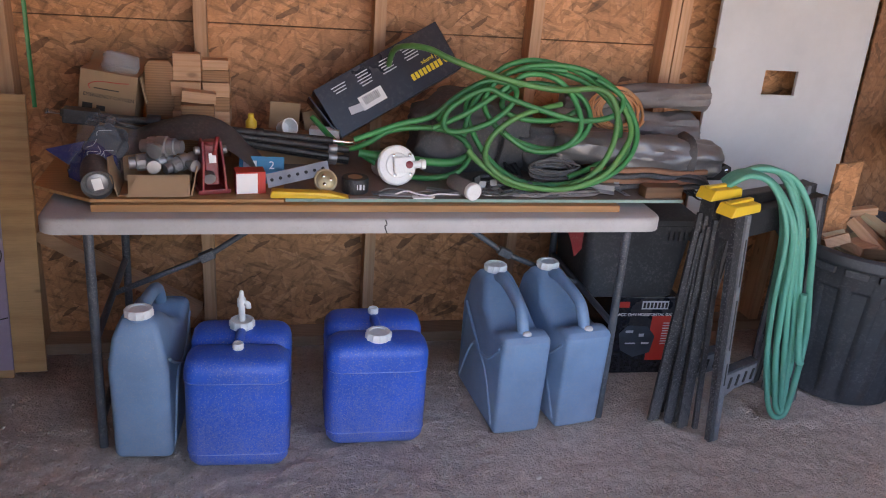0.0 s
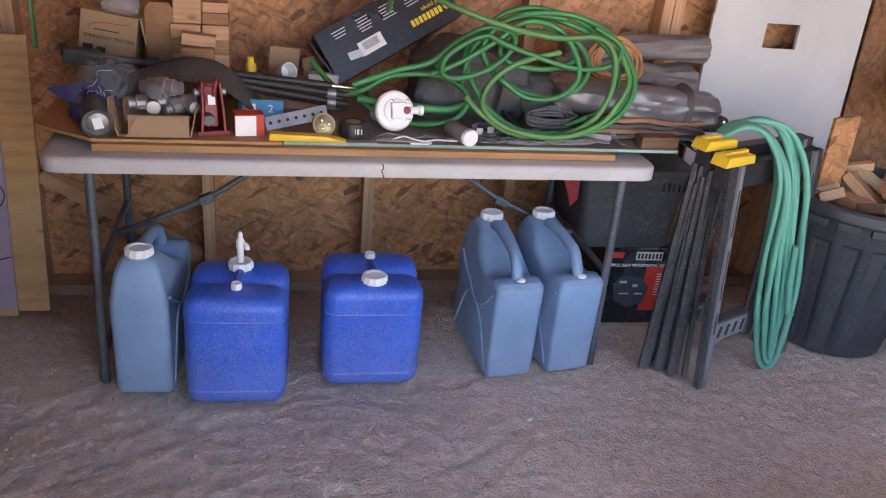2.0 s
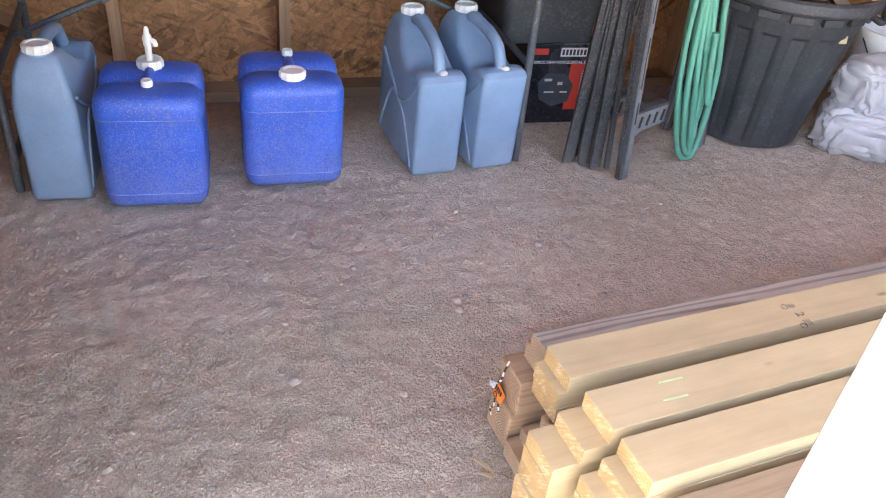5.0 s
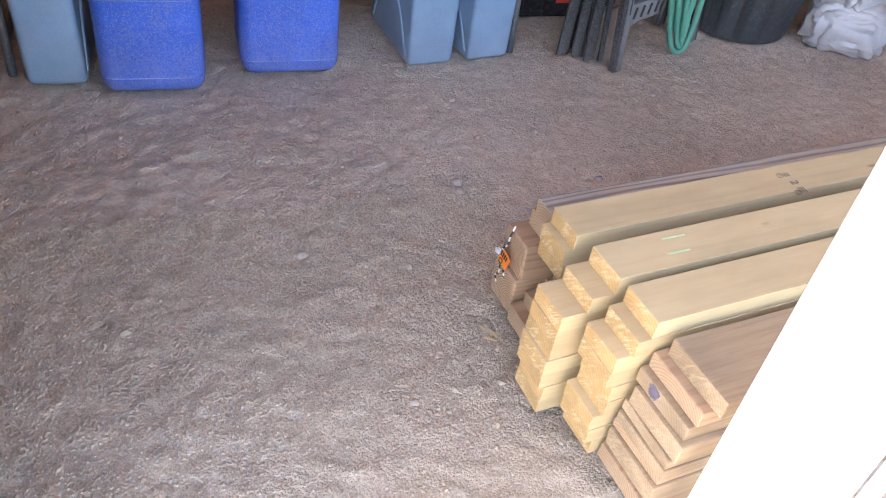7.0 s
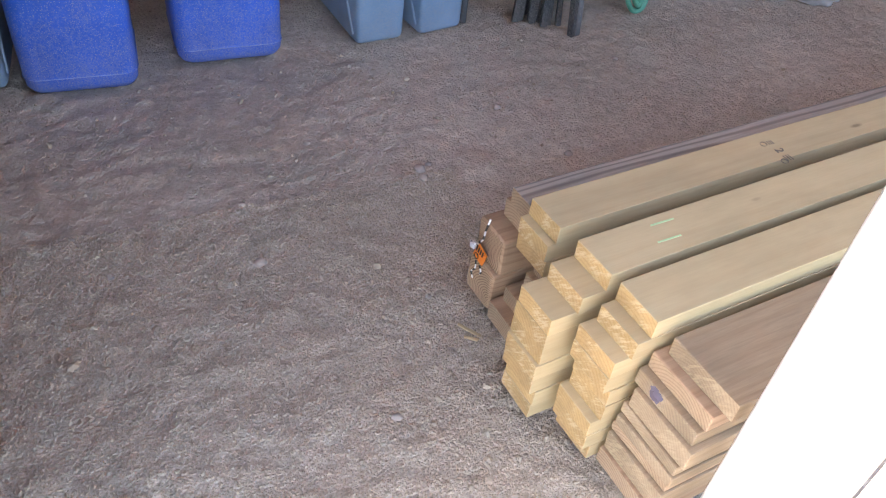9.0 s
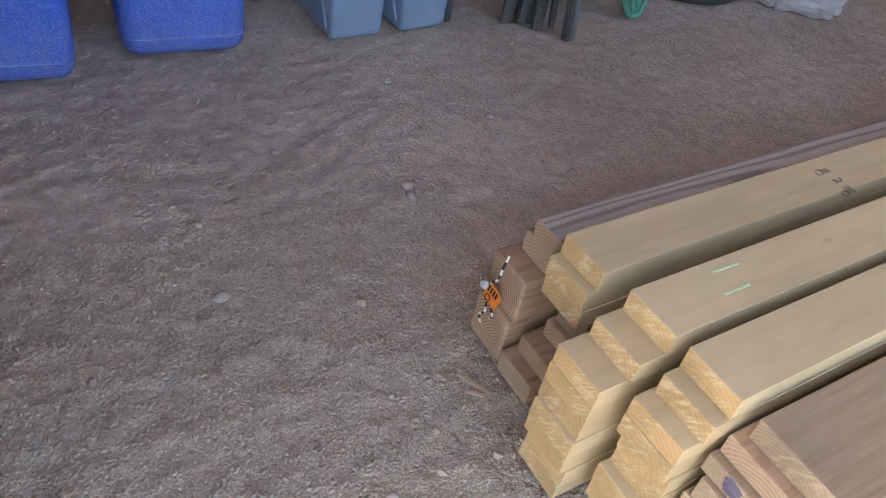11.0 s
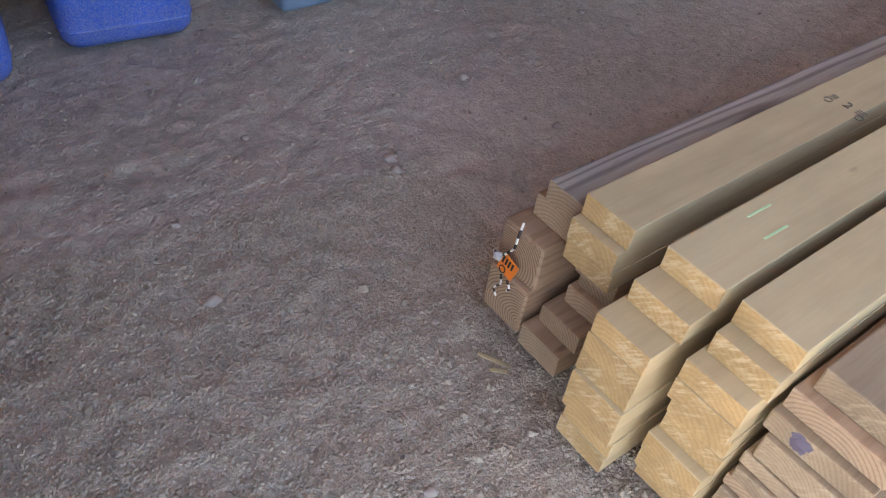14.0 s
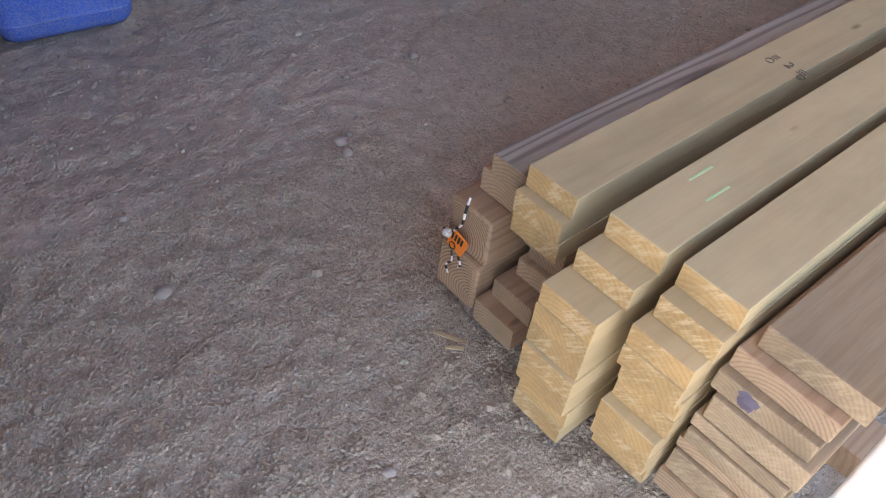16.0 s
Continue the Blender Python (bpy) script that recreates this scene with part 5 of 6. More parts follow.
stub = [(0.74, 0.865, -0.03), (0.67, 0.838, -0.02), (0.56, 0.838, 0.0), (0.46, 0.842, 0.02), (0.38, 0.85, 0.03)]
part("run", tube(hang(stub, 2.745), 0.0135, 10, 8), M["hose"], gh, "", 60)

# ---- cables and loose metal in front of the bag ----
tangle("dark_cable_coil", "tangle of thin dark grey cable on the table", "cable", "rubber", (1.01, 2.70, 0.815), 0.085, 0.0036, 9, 31, 0.35, 0.6)
tangle("dark_cable_coil", "loose loops of flat grey cable lying on the sheet", "cable", "rubber", (0.93, 2.60, 0.772), 0.10, 0.0032, 6, 37, 0.12, 0.5)
tangle("dark_cable_coil", "small knot of black wire behind the hose", "cable", "black", (1.12, 2.72, 0.825), 0.06, 0.003, 7, 41, 0.5, 0.7)

# ---- folded cloths and rolled tarps ----
for k, (w, d, zz, rz, key) in enumerate(((0.46, 0.44, 0.0, 2, "darkcloth"), (0.44, 0.42, 0.018, -3, "canvas"), (0.42, 0.40, 0.036, 3, "darkcloth"), (0.42, 0.40, 0.052, -2, "canvas"))):
    bm = box((w, d, 0.016), (0, 0, 0.008), 0.006)
    bmesh.ops.subdivide_edges(bm, edges=[e for e in bm.edges if e.calc_length() > 0.1], cuts=12, use_grid_fill=True)
    for v in bm.verts:
        v.co.z += 0.010 * noise.noise((v.co.x * 9 + k * 5, v.co.y * 9, k))
        v.co.x += 0.014 * noise.noise((v.co.y * 12, k * 3.1, 0.4))
        v.co.y += 0.014 * noise.noise((v.co.x * 11, k * 1.7, 2.4))
    tagged(part("folded_cloth", bm, M[key], None, "", 60, pose(1.345, 2.865, Z0 + zz + 0.002, 0, 0, rz)), "folded rust-brown canvas cloth" if key == "canvas" else "folded dark grey cloth", "cloth", "folded cloths")


sb = thing("strap_bundle", "bundle of black webbing straps drooping off the board end", "straps")
rnd = random.Random(19)
for k in range(9):
    a, lift = 0.012 * k, 0.010 * (k % 4)
    pts = [(1.30 + 0.03 * rnd.random(), 2.70 + a, 0.802 + lift), (1.40, 2.665 + a + 0.02 * rnd.random(), 0.812 + lift), (1.475, 2.645 + a, 0.818 + lift), (1.535 + 0.02 * rnd.random(), 2.640 + a, 0.800 + lift), (1.560 + 0.03 * rnd.random(), 2.650 + a, 0.765 + 0.6 * lift), (1.520 + 0.03 * rnd.random(), 2.655 + a, 0.745 + lift), (1.46, 2.675 + a, 0.792 + lift), (1.38, 2.70 + a, 0.796 + lift)]
    part("strap", tube(pts, 0.0095, 6, 6, flat=0.32), M["darkcloth" if k % 3 else "black"], sb, "", 60)


def roll(name, label, key, a, b, r, flat, seed, wrinkle=0.012, group="rolled tarps"):
    a, b = Vector(a), Vector(b)
    n, sides = 44, 40
    bm, rings = bmesh.new(), []
    ax = (b - a).normalized()
    s = ax.cross(Vector((0, 0, 1))).normalized()
    for i in range(n):
        t = i / (n - 1)
        c = a.lerp(b, t)
        ring = []
        for j in range(sides):
            an = 2 * math.pi * j / sides
            q = 1 + wrinkle / r * noise.noise((t * 3.2 + seed, math.cos(an) * 1.3, math.sin(an) * 1.3)) + 0.45 * wrinkle / r * noise.noise((t * 5.0, math.cos(an) * 3.4 + seed, math.sin(an) * 3.4))
            q -= 0.30 * wrinkle / r * abs(noise.noise((t * 7 + seed * 3, math.cos(an) * 2.2 + t * 5, math.sin(an) * 2.2)))
            q *= (abs(math.cos(an)) ** 3 + abs(math.sin(an)) ** 3) ** (-1 / 3) if flat < 0.7 else 1
            if i in (0, n - 1):
                q *= 0.82
            ring.append(bm.verts.new(c + s * math.cos(an) * r * q + Vector((0, 0, 1)) * math.sin(an) * r * q * flat))
        rings.append(ring)
    for p, q in zip(rings, rings[1:]):
        for j in range(sides):
            bm.faces.new((p[j], p[(j + 1) % sides], q[(j + 1) % sides], q[j]))
    for end in (rings[0], rings[-1]):
        prev, cen = end, sum((v.co for v in end), Vector()) / sides
        for k in (0.7, 0.4, 0.15):
            nxt = [bm.verts.new(cen + (v.co - cen) * k / (1 if prev is end else 1) if prev is end else cen + (v.co - cen) * 0.6) for v in prev]
            for v in nxt:
                v.co += ax * 0.006 * noise.noise(v.co * 30)
            for j in range(sides):
                bm.faces.new((prev[j], prev[(j + 1) % sides], nxt[(j + 1) % sides], nxt[j]))
            prev = nxt
        bm.faces.new(prev)
    return tagged(part(name, bm, M[key], None, "", 55), label, "tarp", group)


silver_roll = roll("rolled_tarp", "rolled silver plastic tarp with a dark strap", "silver", (1.03, 2.80, 0.895), (1.615, 2.745, 0.863), 0.094, 0.62, 2.0, 0.030)
part("strap", tube([(1.492 + 0.012 * math.cos(a), 2.757 + 0.086 * math.copysign(abs(math.cos(a)) ** 0.7, math.cos(a)), 0.874 + 0.060 * math.copysign(abs(math.sin(a)) ** 0.7, math.sin(a))) for a in (2 * math.pi * k / 24 for k in range(24))], 0.020, 6, 1, True, flat=0.14), M["rubber"], silver_roll, "dark webbing strap", 60)
roll("rolled_tarp", "rolled dull grey tarp lying behind", "tarp", (1.10, 3.02, 0.905), (1.66, 3.00, 0.900), 0.078, 0.85, 7.0, 0.034)
roll("rolled_tarp", "rolled grey-brown tarp on top of the pile", "tarp", (1.14, 3.04, 0.995), (1.690, 3.00, 1.030), 0.058, 0.8, 4.0, 0.020)
rnd = random.Random(21)
pts = []
for k in range(9 * 14):
    a, ra = 2 * math.pi * k / 14, 0.072 + 0.016 * math.sin(k * 0.31) + 0.003 * rnd.random()
    pts.append((1.305 + 1.15 * ra * math.cos(a) + 0.010 * math.sin(k * 0.11), 2.925 + 0.022 * math.sin(k * 0.9) * 0.4 + 0.45 * ra * math.sin(a), 0.985 + 0.82 * ra * math.sin(a) + 0.004 * math.sin(k * 0.5)))
tagged(part("orange_cord_coil", tube(pts, 0.0042, 7, 3), M["orange"], None, "", 60), "neat coil of pale orange extension cord", "cord")
cp = thing("black_clamp", "black plastic clamp with a bright rivet", "clamp", at=pose(1.648, 2.74, 0.815, 0, 0, 8))
part("jaw", slab([(-0.07, -0.022), (0.02, -0.026), (0.036, -0.005), (0.034, 0.022), (0.008, 0.034), (-0.03, 0.016), (-0.08, 0.012)], 0.020, "y", 0.004), M["black"], cp)
part("rivet", lathe([(0.008, 0), (0.009, 0.002), (0.006, 0.004), (0.001, 0.004)], 14, pose(0.014, -0.010, 0.010, 90, 0, 0)), M["chrome"], cp, "bright rivet", 40)

# ---- beside the table ----
eb = thing("engine_box", "black and red printed engine carton on the dirt floor", "carton", at=pose(1.475, 2.765, 0.0, 0, 0, -3))
part("carton", box((0.255, 0.32, 0.325), (0, 0.16, 0.1605), 0.002), M["carton"], eb)
f = pose(0, -0.0012, 0)
bars(eb, "red_ink", [(-0.095, 0.292, 0.055, 0.024), (0.075, 0.15, 0.085, 0.19)], f, "red printed field")
bars(eb, "silver_ink", [(0.035, 0.290, 0.105, 0.034)], f, "grey mark plate")
bars(eb, "ink", [(-0.008 + 0.0145 * k, 0.290, 0.009, 0.022) for k in range(7)], pose(0, -0.0024, 0), name="mark_bar")
words(eb, "208CC OHV HORIZONTAL GAS", 0.0165, "paper", pose(-0.004, -0.0014, 0.245))
bars(eb, "silver_ink", [(0.095, 0.215 - 0.011 * k, 0.028, 0.003) for k in range(9)], pose(0, -0.0024, 0), name="text_line")
part("engine_picture", slab([(-0.075, 0.10), (-0.02, 0.07), (0.045, 0.09), (0.055, 0.16), (0.02, 0.20), (-0.06, 0.205), (-0.09, 0.17)], 0.0015, "y"), M["pad"], eb, "dark picture of a small engine", None, pose(0, -0.003, 0))
bars(eb, "silver_ink", [(-0.05, 0.18, 0.03, 0.010), (0.0, 0.165, 0.02, 0.012), (0.02, 0.13, 0.03, 0.006), (-0.04, 0.13, 0.04, 0.005)], pose(0, -0.0042, 0), name="picture_highlight")
tb = thing("storage_tote", "black plastic storage tote on the engine carton", "tote", at=pose(1.395, 2.755, 0.324, 0, 0, -2))
bm = loft([(0.0, 0.34, 0.33, 0.03, 0, 0.18), (0.006, 0.355, 0.345, 0.035, 0, 0.18), (0.27, 0.40, 0.385, 0.04, 0, 0.18), (0.275, 0.425, 0.41, 0.04, 0, 0.18), (0.295, 0.43, 0.415, 0.04, 0, 0.18), (0.30, 0.41, 0.39, 0.04, 0, 0.18)])
part("tub", bm, M["can"], tb, "", 40)
part("lid", loft([(0.298, 0.435, 0.42, 0.04, 0, 0.18), (0.318, 0.435, 0.42, 0.04, 0, 0.18), (0.324, 0.41, 0.40, 0.04, 0, 0.18)]), M["can"], tb, "", 40)
for k in range(5):
    part("rib", box((0.010, 0.010, 0.05), (0.10 + 0.02 * k, -0.022, 0.265), 0.002), M["can"], tb)
for k in range(2):
    part("latch", slab([(-0.03, 0.09), (0.04, 0.09), (0.04, 0.0), (0.015, -0.03), (0.0, 0.02)], 0.008, "y", 0.002), M["red"], tb, "red plastic latch", None, pose(-0.245 + 0.02 * k, 0.03 + 0.03 * k, 0.185))
part("latch", box((0.012, 0.05, 0.22), (0.215, -0.03, 0.20), 0.003), M["red"], tb, "red plastic latch")


def bar(a, c, w0, w1, d):
    """A flat bar from a to c that narrows from w0 to w1 and is d thick."""
    a, c = Vector(a), Vector(c)
    bm = bmesh.new()
    for q, w in ((a, w0), (a.lerp(c, 0.5), (w0 + w1) / 2), (c, w1)):
        for sx, sy in ((-1, -1), (1, -1), (1, 1), (-1, 1)):
            bm.verts.new((q.x + sx * w / 2, q.y + sy * d / 2, q.z))
    bm.verts.ensure_lookup_table()
    for lv in range(2):
        for e in range(4):
            bm.faces.new([bm.verts[4 * lv + e], bm.verts[4 * lv + (e + 1) % 4], bm.verts[4 * lv + 4 + (e + 1) % 4], bm.verts[4 * lv + 4 + e]])
    bm.faces.new(bm.verts[0:4])
    bm.faces.new(bm.verts[8:12])
    return bm


def make_sawhorse(label, at, height, splay):
    """A folded plastic sawhorse: near legs close to x = 0, beam running along +x."""
    s = thing("sawhorse", label, "sawhorse", "folded sawhorses", at)
    ln = 0.55
    part("beam", box((ln - 0.02, 0.050, 0.085), (ln / 2 + 0.01, 0, height - 0.0625), 0.006), M["black"], s)
    part("pad", slab([(0.0, 0.0), (0.152, 0.0), (0.146, 0.030), (0.016, 0.034)], 0.064, "y", 0.004), M["yellow"], s, "yellow plastic top pad", None, pose(-0.010, 0, height - 0.020))
    part("pad_ridge", box((0.125, 0.018, 0.012), (0.072, 0.004, height + 0.014), 0.004), M["yellow"], s)
    for x, sgn in ((0.050, 1), (ln - 0.03, -1)):
        for k, dy in enumerate((-splay, splay * 0.5)):
            ty = (-0.018, 0.018)[k]
            a, c = Vector((x, ty, height - 0.02)), Vector((x - sgn * 0.014, dy, 0.0))
            leg = part("leg", bar(a, c, 0.058, 0.030, 0.020), M["slatdust"], s)
            e = Vector((sgn * 0.026, -0.013, 0))
            # the leg's lit front face, made by a lighter coloured flange
            part("flange", bar(a + e, c + e * 0.6, 0.020, 0.024, 0.012), M["leg"], leg, "dusty outer flange, lighter grey for the leg's lit face")
            # slots are not cut: black bars colour in the shade inside them
            for t0, t1 in ((0.10, 0.30), (0.36, 0.58), (0.64, 0.74)):
                part("slot", bar((a + e).lerp(c + e * 0.6, t0) + Vector((0, -0.0062, 0)), (a + e).lerp(c + e * 0.6, t1) + Vector((0, -0.0062, 0)), 0.005, 0.005, 0.003), M["ink"], leg)
    yt = -splay * 0.80
    tray = part("tray", slab([(0.055, 0.115), (0.085, 0.150), (0.13, 0.165), (0.245, 0.165), (0.245, 0.235), (0.055, 0.235)], 0.020, "y", 0.003), M["leg"], s, "slotted grey tray bracket", None, pose(0, yt, 0))
    # black bars again give the tray's uncut slots their dark insides
    for k in range(4):
        part("slot", box((0.012, 0.004, 0.042), (0.096 + 0.042 * k, -0.0105, 0.200), 0.001, rot=(0, 10, 0)), M["ink"], tray)
    part("rail", box((0.20, 0.034, 0.012), (0.15, yt + 0.008, 0.240), 0.003), M["can"], s)
    return s


make_sawhorse("folded black plastic sawhorse with yellow pads, hung with hose", pose(1.474, 2.402, 0, 0, 0, 24), 0.802, 0.105)
make_sawhorse("folded black plastic sawhorse with yellow pads, dusty", pose(1.436, 2.472, 0, 0, 0, 20), 0.832, 0.045)
sl = thing("folded_stand", "bundle of dusty black plastic slats leaning together", "folded stand")
for k in range(10):
    u = k / 9
    foot = Vector((1.394, 2.456, 0.004)).lerp(Vector((1.512, 2.376, 0.004)), u) + Vector((0.006 * math.sin(k * 2.3), 0.012 * (k % 3) - 0.006, 0.012 * (k % 2)))
    head = Vector((1.432, 2.474, 0.765)).lerp(Vector((1.500, 2.436, 0.742)), u) + Vector((0.004 * math.sin(k * 3.1), 0.010 * (k % 2), -0.03 * (k % 3)))
    part("slat", bar(head, foot, 0.016, 0.024 - 0.006 * (k % 2), 0.012), M["slatdust"], sl)

th = thing("teal_hose_hank", "hank of pale teal green hose draped over a sawhorse", "hose")
rnd = random.Random(5)
for k in range(8):
    o, jx = k / 7, 0.006 * rnd.uniform(-1, 1)
    bz, li, ri = 0.024 + 0.055 * ((k * 3) % 8) / 8 * 3, 0.075 * o, 0.055 * (((k * 5) % 8) / 7)
    fy = 0.022 * ((k % 3) - 1)
    pts = [(1.535, 2.50 + 0.04 * o, 0.850), (1.585, 2.475 + 0.05 * o, 0.888), (1.66 + 0.3 * li, 2.450 + 0.03 * o, 0.858), (1.735 + 0.6 * li + jx, 2.435 + fy, 0.72), (1.772 + li + jx, 2.430 + fy, 0.46), (1.800 + li, 2.425 + fy, 0.24 + 0.4 * bz), (1.855 + 0.6 * li, 2.420 + fy, 0.035 + bz), (1.905 - 0.1 * li, 2.415 + fy, bz), (1.935 - ri * 0.6, 2.425 + fy, 0.06 + bz), (1.945 - ri + jx, 2.445 + fy, 0.32), (1.915 - ri - jx, 2.455 + fy, 0.52), (1.855 - ri, 2.470 + fy, 0.73), (1.770 - 0.6 * ri, 2.49 + 0.03 * o, 0.862), (1.67, 2.51 + 0.03 * o, 0.898), (1.58, 2.53, 0.880)]
    pts = [(x - 0.042 * min(1.0, max(0.0, (0.88 - zz) / 0.3)), y, zz) for x, y, zz in pts]
    part("loop", tube(pts, 0.0112, 9, 7, True, flat=0.85), M["teal"], th, "", 60)
part("loose_end", tube([(1.835, 2.405, 0.50), (1.85, 2.395, 0.36), (1.87, 2.39, 0.26), (1.89, 2.395, 0.24)], 0.0115, 9, 6), M["teal"], th, "", 60)

tc = thing("trash_can", "large ribbed dark grey plastic trash can full of wood scraps", "trash can", at=pose(2.282, 2.668, 0.0) @ Matrix.Diagonal((1.05, 1.05, 0.925, 1)))
sides, flutes = 216, 18
prof = [(0.196, 0.0), (0.208, 0.006), (0.211, 0.03), (0.214, 0.05), (0.276, 0.50), (0.279, 0.515), (0.292, 0.600), (0.300, 0.605), (0.318, 0.61), (0.326, 0.622), (0.326, 0.640), (0.321, 0.655), (0.310, 0.664), (0.300, 0.662), (0.292, 0.62), (0.276, 0.50), (0.002, 0.50)]
bm = lathe(prof, sides)
for v in bm.verts:
    r = v.co.xy.length
    if 0.045 < v.co.z < 0.505 and r > 0.21 and not (abs(r - 0.276) < 0.0004 and v.co.z > 0.5001):
        ph = (math.atan2(v.co.y, v.co.x) / (2 * math.pi) * flutes) % 1.0
        f_ = min(max((0.5 - abs(ph - 0.5)) * 7.0 - 0.7, 0.0), 1.0)
        q = 1 - 0.011 * f_ / r
        v.co.x, v.co.y = v.co.x * q, v.co.y * q
part("tub", bm, M["can"], tc, "", 30)
for k in range(9):
    a = radians(205 + 20 * k)
    part("rim_block", box((0.075, 0.018, 0.030), (0, 0, 0), 0.004), M["can"], tc, "", None, pose(0.300 * math.cos(a), 0.300 * math.sin(a), 0.590, 0, 0, math.degrees(a) + 90))
part("handle", tube([(0.16, -0.270, 0.600), (0.175, -0.300, 0.592), (0.285, -0.185, 0.592), (0.265, -0.165, 0.600)], 0.013, 8, 4), M["can"], tc, "", 60)
sc = part("scrap_strip", box((0.115, 0.014, 0.40), (0, 0, 0.2), 0.001), M["osb"], None, "", None, pose(2.175, 2.745, 0.468, 3, -5, 8))
tagged(sc, "strip of strand board standing in the trash can", "wood scrap", "wood scraps")
rnd = random.Random(8)
for k in range(38):
    a, rr = rnd.uniform(0, 6.28), 0.225 * math.sqrt(rnd.random())
    w, d, h = rnd.choice(((0.16, 0.089, 0.036), (0.11, 0.089, 0.036), (0.20, 0.038, 0.030), (0.12, 0.06, 0.02)))
    lv = 0.485 + 0.027 * (k % 5) + 0.05 * max(0.0, math.sin(a))
    tagged(part("wood_scrap", box((w, d, h), (0, 0, 0), 0.002), M[rnd.choice(("pale", "fresh", "stud", "pale"))], None, "", None, pose(2.335 + rr * math.cos(a), 2.655 + rr * math.sin(a), lv, rnd.uniform(-28, 28), rnd.uniform(-34, 34), rnd.uniform(0, 180))), "sawn pine offcut in the trash can", "wood scrap", "wood scraps")

tagged(part("white_sack", crumpled_sack((0.160, 0.13, 0.105), 3.1), M["sack"], None, "", 40, pose(2.64, 2.43, 0.085, 0, 0, -35)), "full white plastic sack slumped on the dirt", "sack", "white sacks")
tagged(part("white_sack", crumpled_sack((0.130, 0.115, 0.108), 5.3), M["sack"], None, "", 40, pose(2.655, 2.47, 0.255, 0, 0, 10)), "full white plastic sack on top of another", "sack", "white sacks")
bk = thing("white_bucket", "white plastic bucket with bold black print", "bucket", at=pose(2.93, 2.70, 0.0))
part("tub", lathe([(0.125, 0.0), (0.13, 0.004), (0.150, 0.36), (0.157, 0.362), (0.157, 0.385), (0.150, 0.388), (0.142, 0.384), (0.125, 0.02), (0.002, 0.02)], 36), M["cap"], bk, "", 38)
for k in range(5):
    a = radians(205 + 17 * k)
    part("print", box((0.028, 0.003, 0.11 if k % 2 else 0.07), (0, 0, 0), rot=(0, 14 if k % 2 else -10, 0)), M["ink"], bk, "", None, pose(0.1468 * math.cos(a), 0.1468 * math.sin(a), 0.26, 0, 0, math.degrees(a) + 90) @ pose(0, 0, 0, 3, 0, 0))
part("bail", tube([(-0.16, 0, 0.35), (-0.13, -0.12, 0.23), (0, -0.175, 0.16), (0.13, -0.12, 0.23), (0.16, 0, 0.35)], 0.0025, 6, 6), M["black"], bk)

# ---- leaning against the walls ----
pn = thing("white_board", "white painted panel with a rectangular cut-out", "board", at=pose(2.10, 3.115, 0.505, -2.2, 0, 0))
own = bmesh.new()
xs, zs = (-0.335, -0.100, 0.047, 0.335), (0.0, 0.515, 0.610, 1.30)
for i in range(3):
    for j in range(3):
        if (i, j) != (1, 1):
            box((xs[i + 1] - xs[i], 0.016, zs[j + 1] - zs[j]), ((xs[i] + xs[i + 1]) / 2, 0, (zs[j] + zs[j + 1]) / 2), 0, own)
bmesh.ops.remove_doubles(own, verts=own.verts, dist=0.0005)
part("panel", own, M["white"], pn)
part("worn_edge", box((0.006, 0.018, 0.05), (-0.333, 0, 0.66)), M["card"], pn, "chipped bare edge")
tagged(part("shelf_cleat", box((0.95, 0.09, 0.04), (0, 0, 0), 0.002), M["stud"], None, "", None, pose(2.10, 3.136, 0.482)), "horizontal timber cleat carrying the white panel", "cleat")
tagged(part("stained_sheet", box((2.0, 0.014, 0.92), (-1.0, 0, 0), 0.002), M["dark_osb"], None, "", None, pose(2.915, 3.10, 0.0, -2, 0, 0) @ pose(0, 0, 0, 0, 90, 0)), "dark brown stained wood sheet leaning on the wall", "board")
for k, (y, zz, key, x0) in enumerate(((2.80, 0.865, "greenpaint", 2.46), (2.90, 0.925, "greenpaint", 2.50), (2.84, 0.975, "fresh", 2.50))):
    tagged(part("stored_board", box((3.395 - x0, 0.13, 0.045), ((3.395 - x0) / 2, 0, 0), 0.002), M[key], None, "", None, pose(x0, y, zz)), "green painted board stored on the side wall" if key == "greenpaint" else "pale pine board stored on the side wall", "board", "stored boards")
tagged(part("shelf_bracket", box((0.25, 0.30, 0.04), (0, 0, 0), 0.003), M["stud"], None, "", None, pose(3.27, 2.86, 0.8205)), "timber bracket fixed to the side wall", "bracket")
tagged(part("plywood_sheet", box((0.95, 0.014, 0.95), (0, 0, 0.475), 0.002), M["ply"], None, "", None, pose(-1.133, 2.955, 0.0, -8, 0, 0)), "golden plywood sheet leaning on the wall", "plywood")
pp = thing("painted_sheet", "faded mauve painted sheet with black scrawled lines", "painted panel", at=pose(-1.23, 2.925, 0.0, -8, 0, 0))
part("sheet", box((0.95, 0.012, 0.70), (0, 0, 0.375), 0.002), M["mauve"], pp)
part("lower_edge", box((0.95, 0.010, 0.03), (0.0, 0.0, 0.012)), M["ply"], pp)
for pts in ([(0.30, 0.55), (0.40, 0.57), (0.455, 0.53), (0.43, 0.47), (0.36, 0.46)], [(0.38, 0.50), (0.44, 0.48), (0.47, 0.44), (0.45, 0.39), (0.38, 0.37)], [(0.25, 0.17), (0.36, 0.19), (0.472, 0.215)], [(0.40, 0.60), (0.43, 0.52), (0.42, 0.44)]):
    part("scrawl", tube([(x, -0.0065, zz) for x, zz in pts], 0.003, 5, 6, flat=0.4), M["ink"], pp)
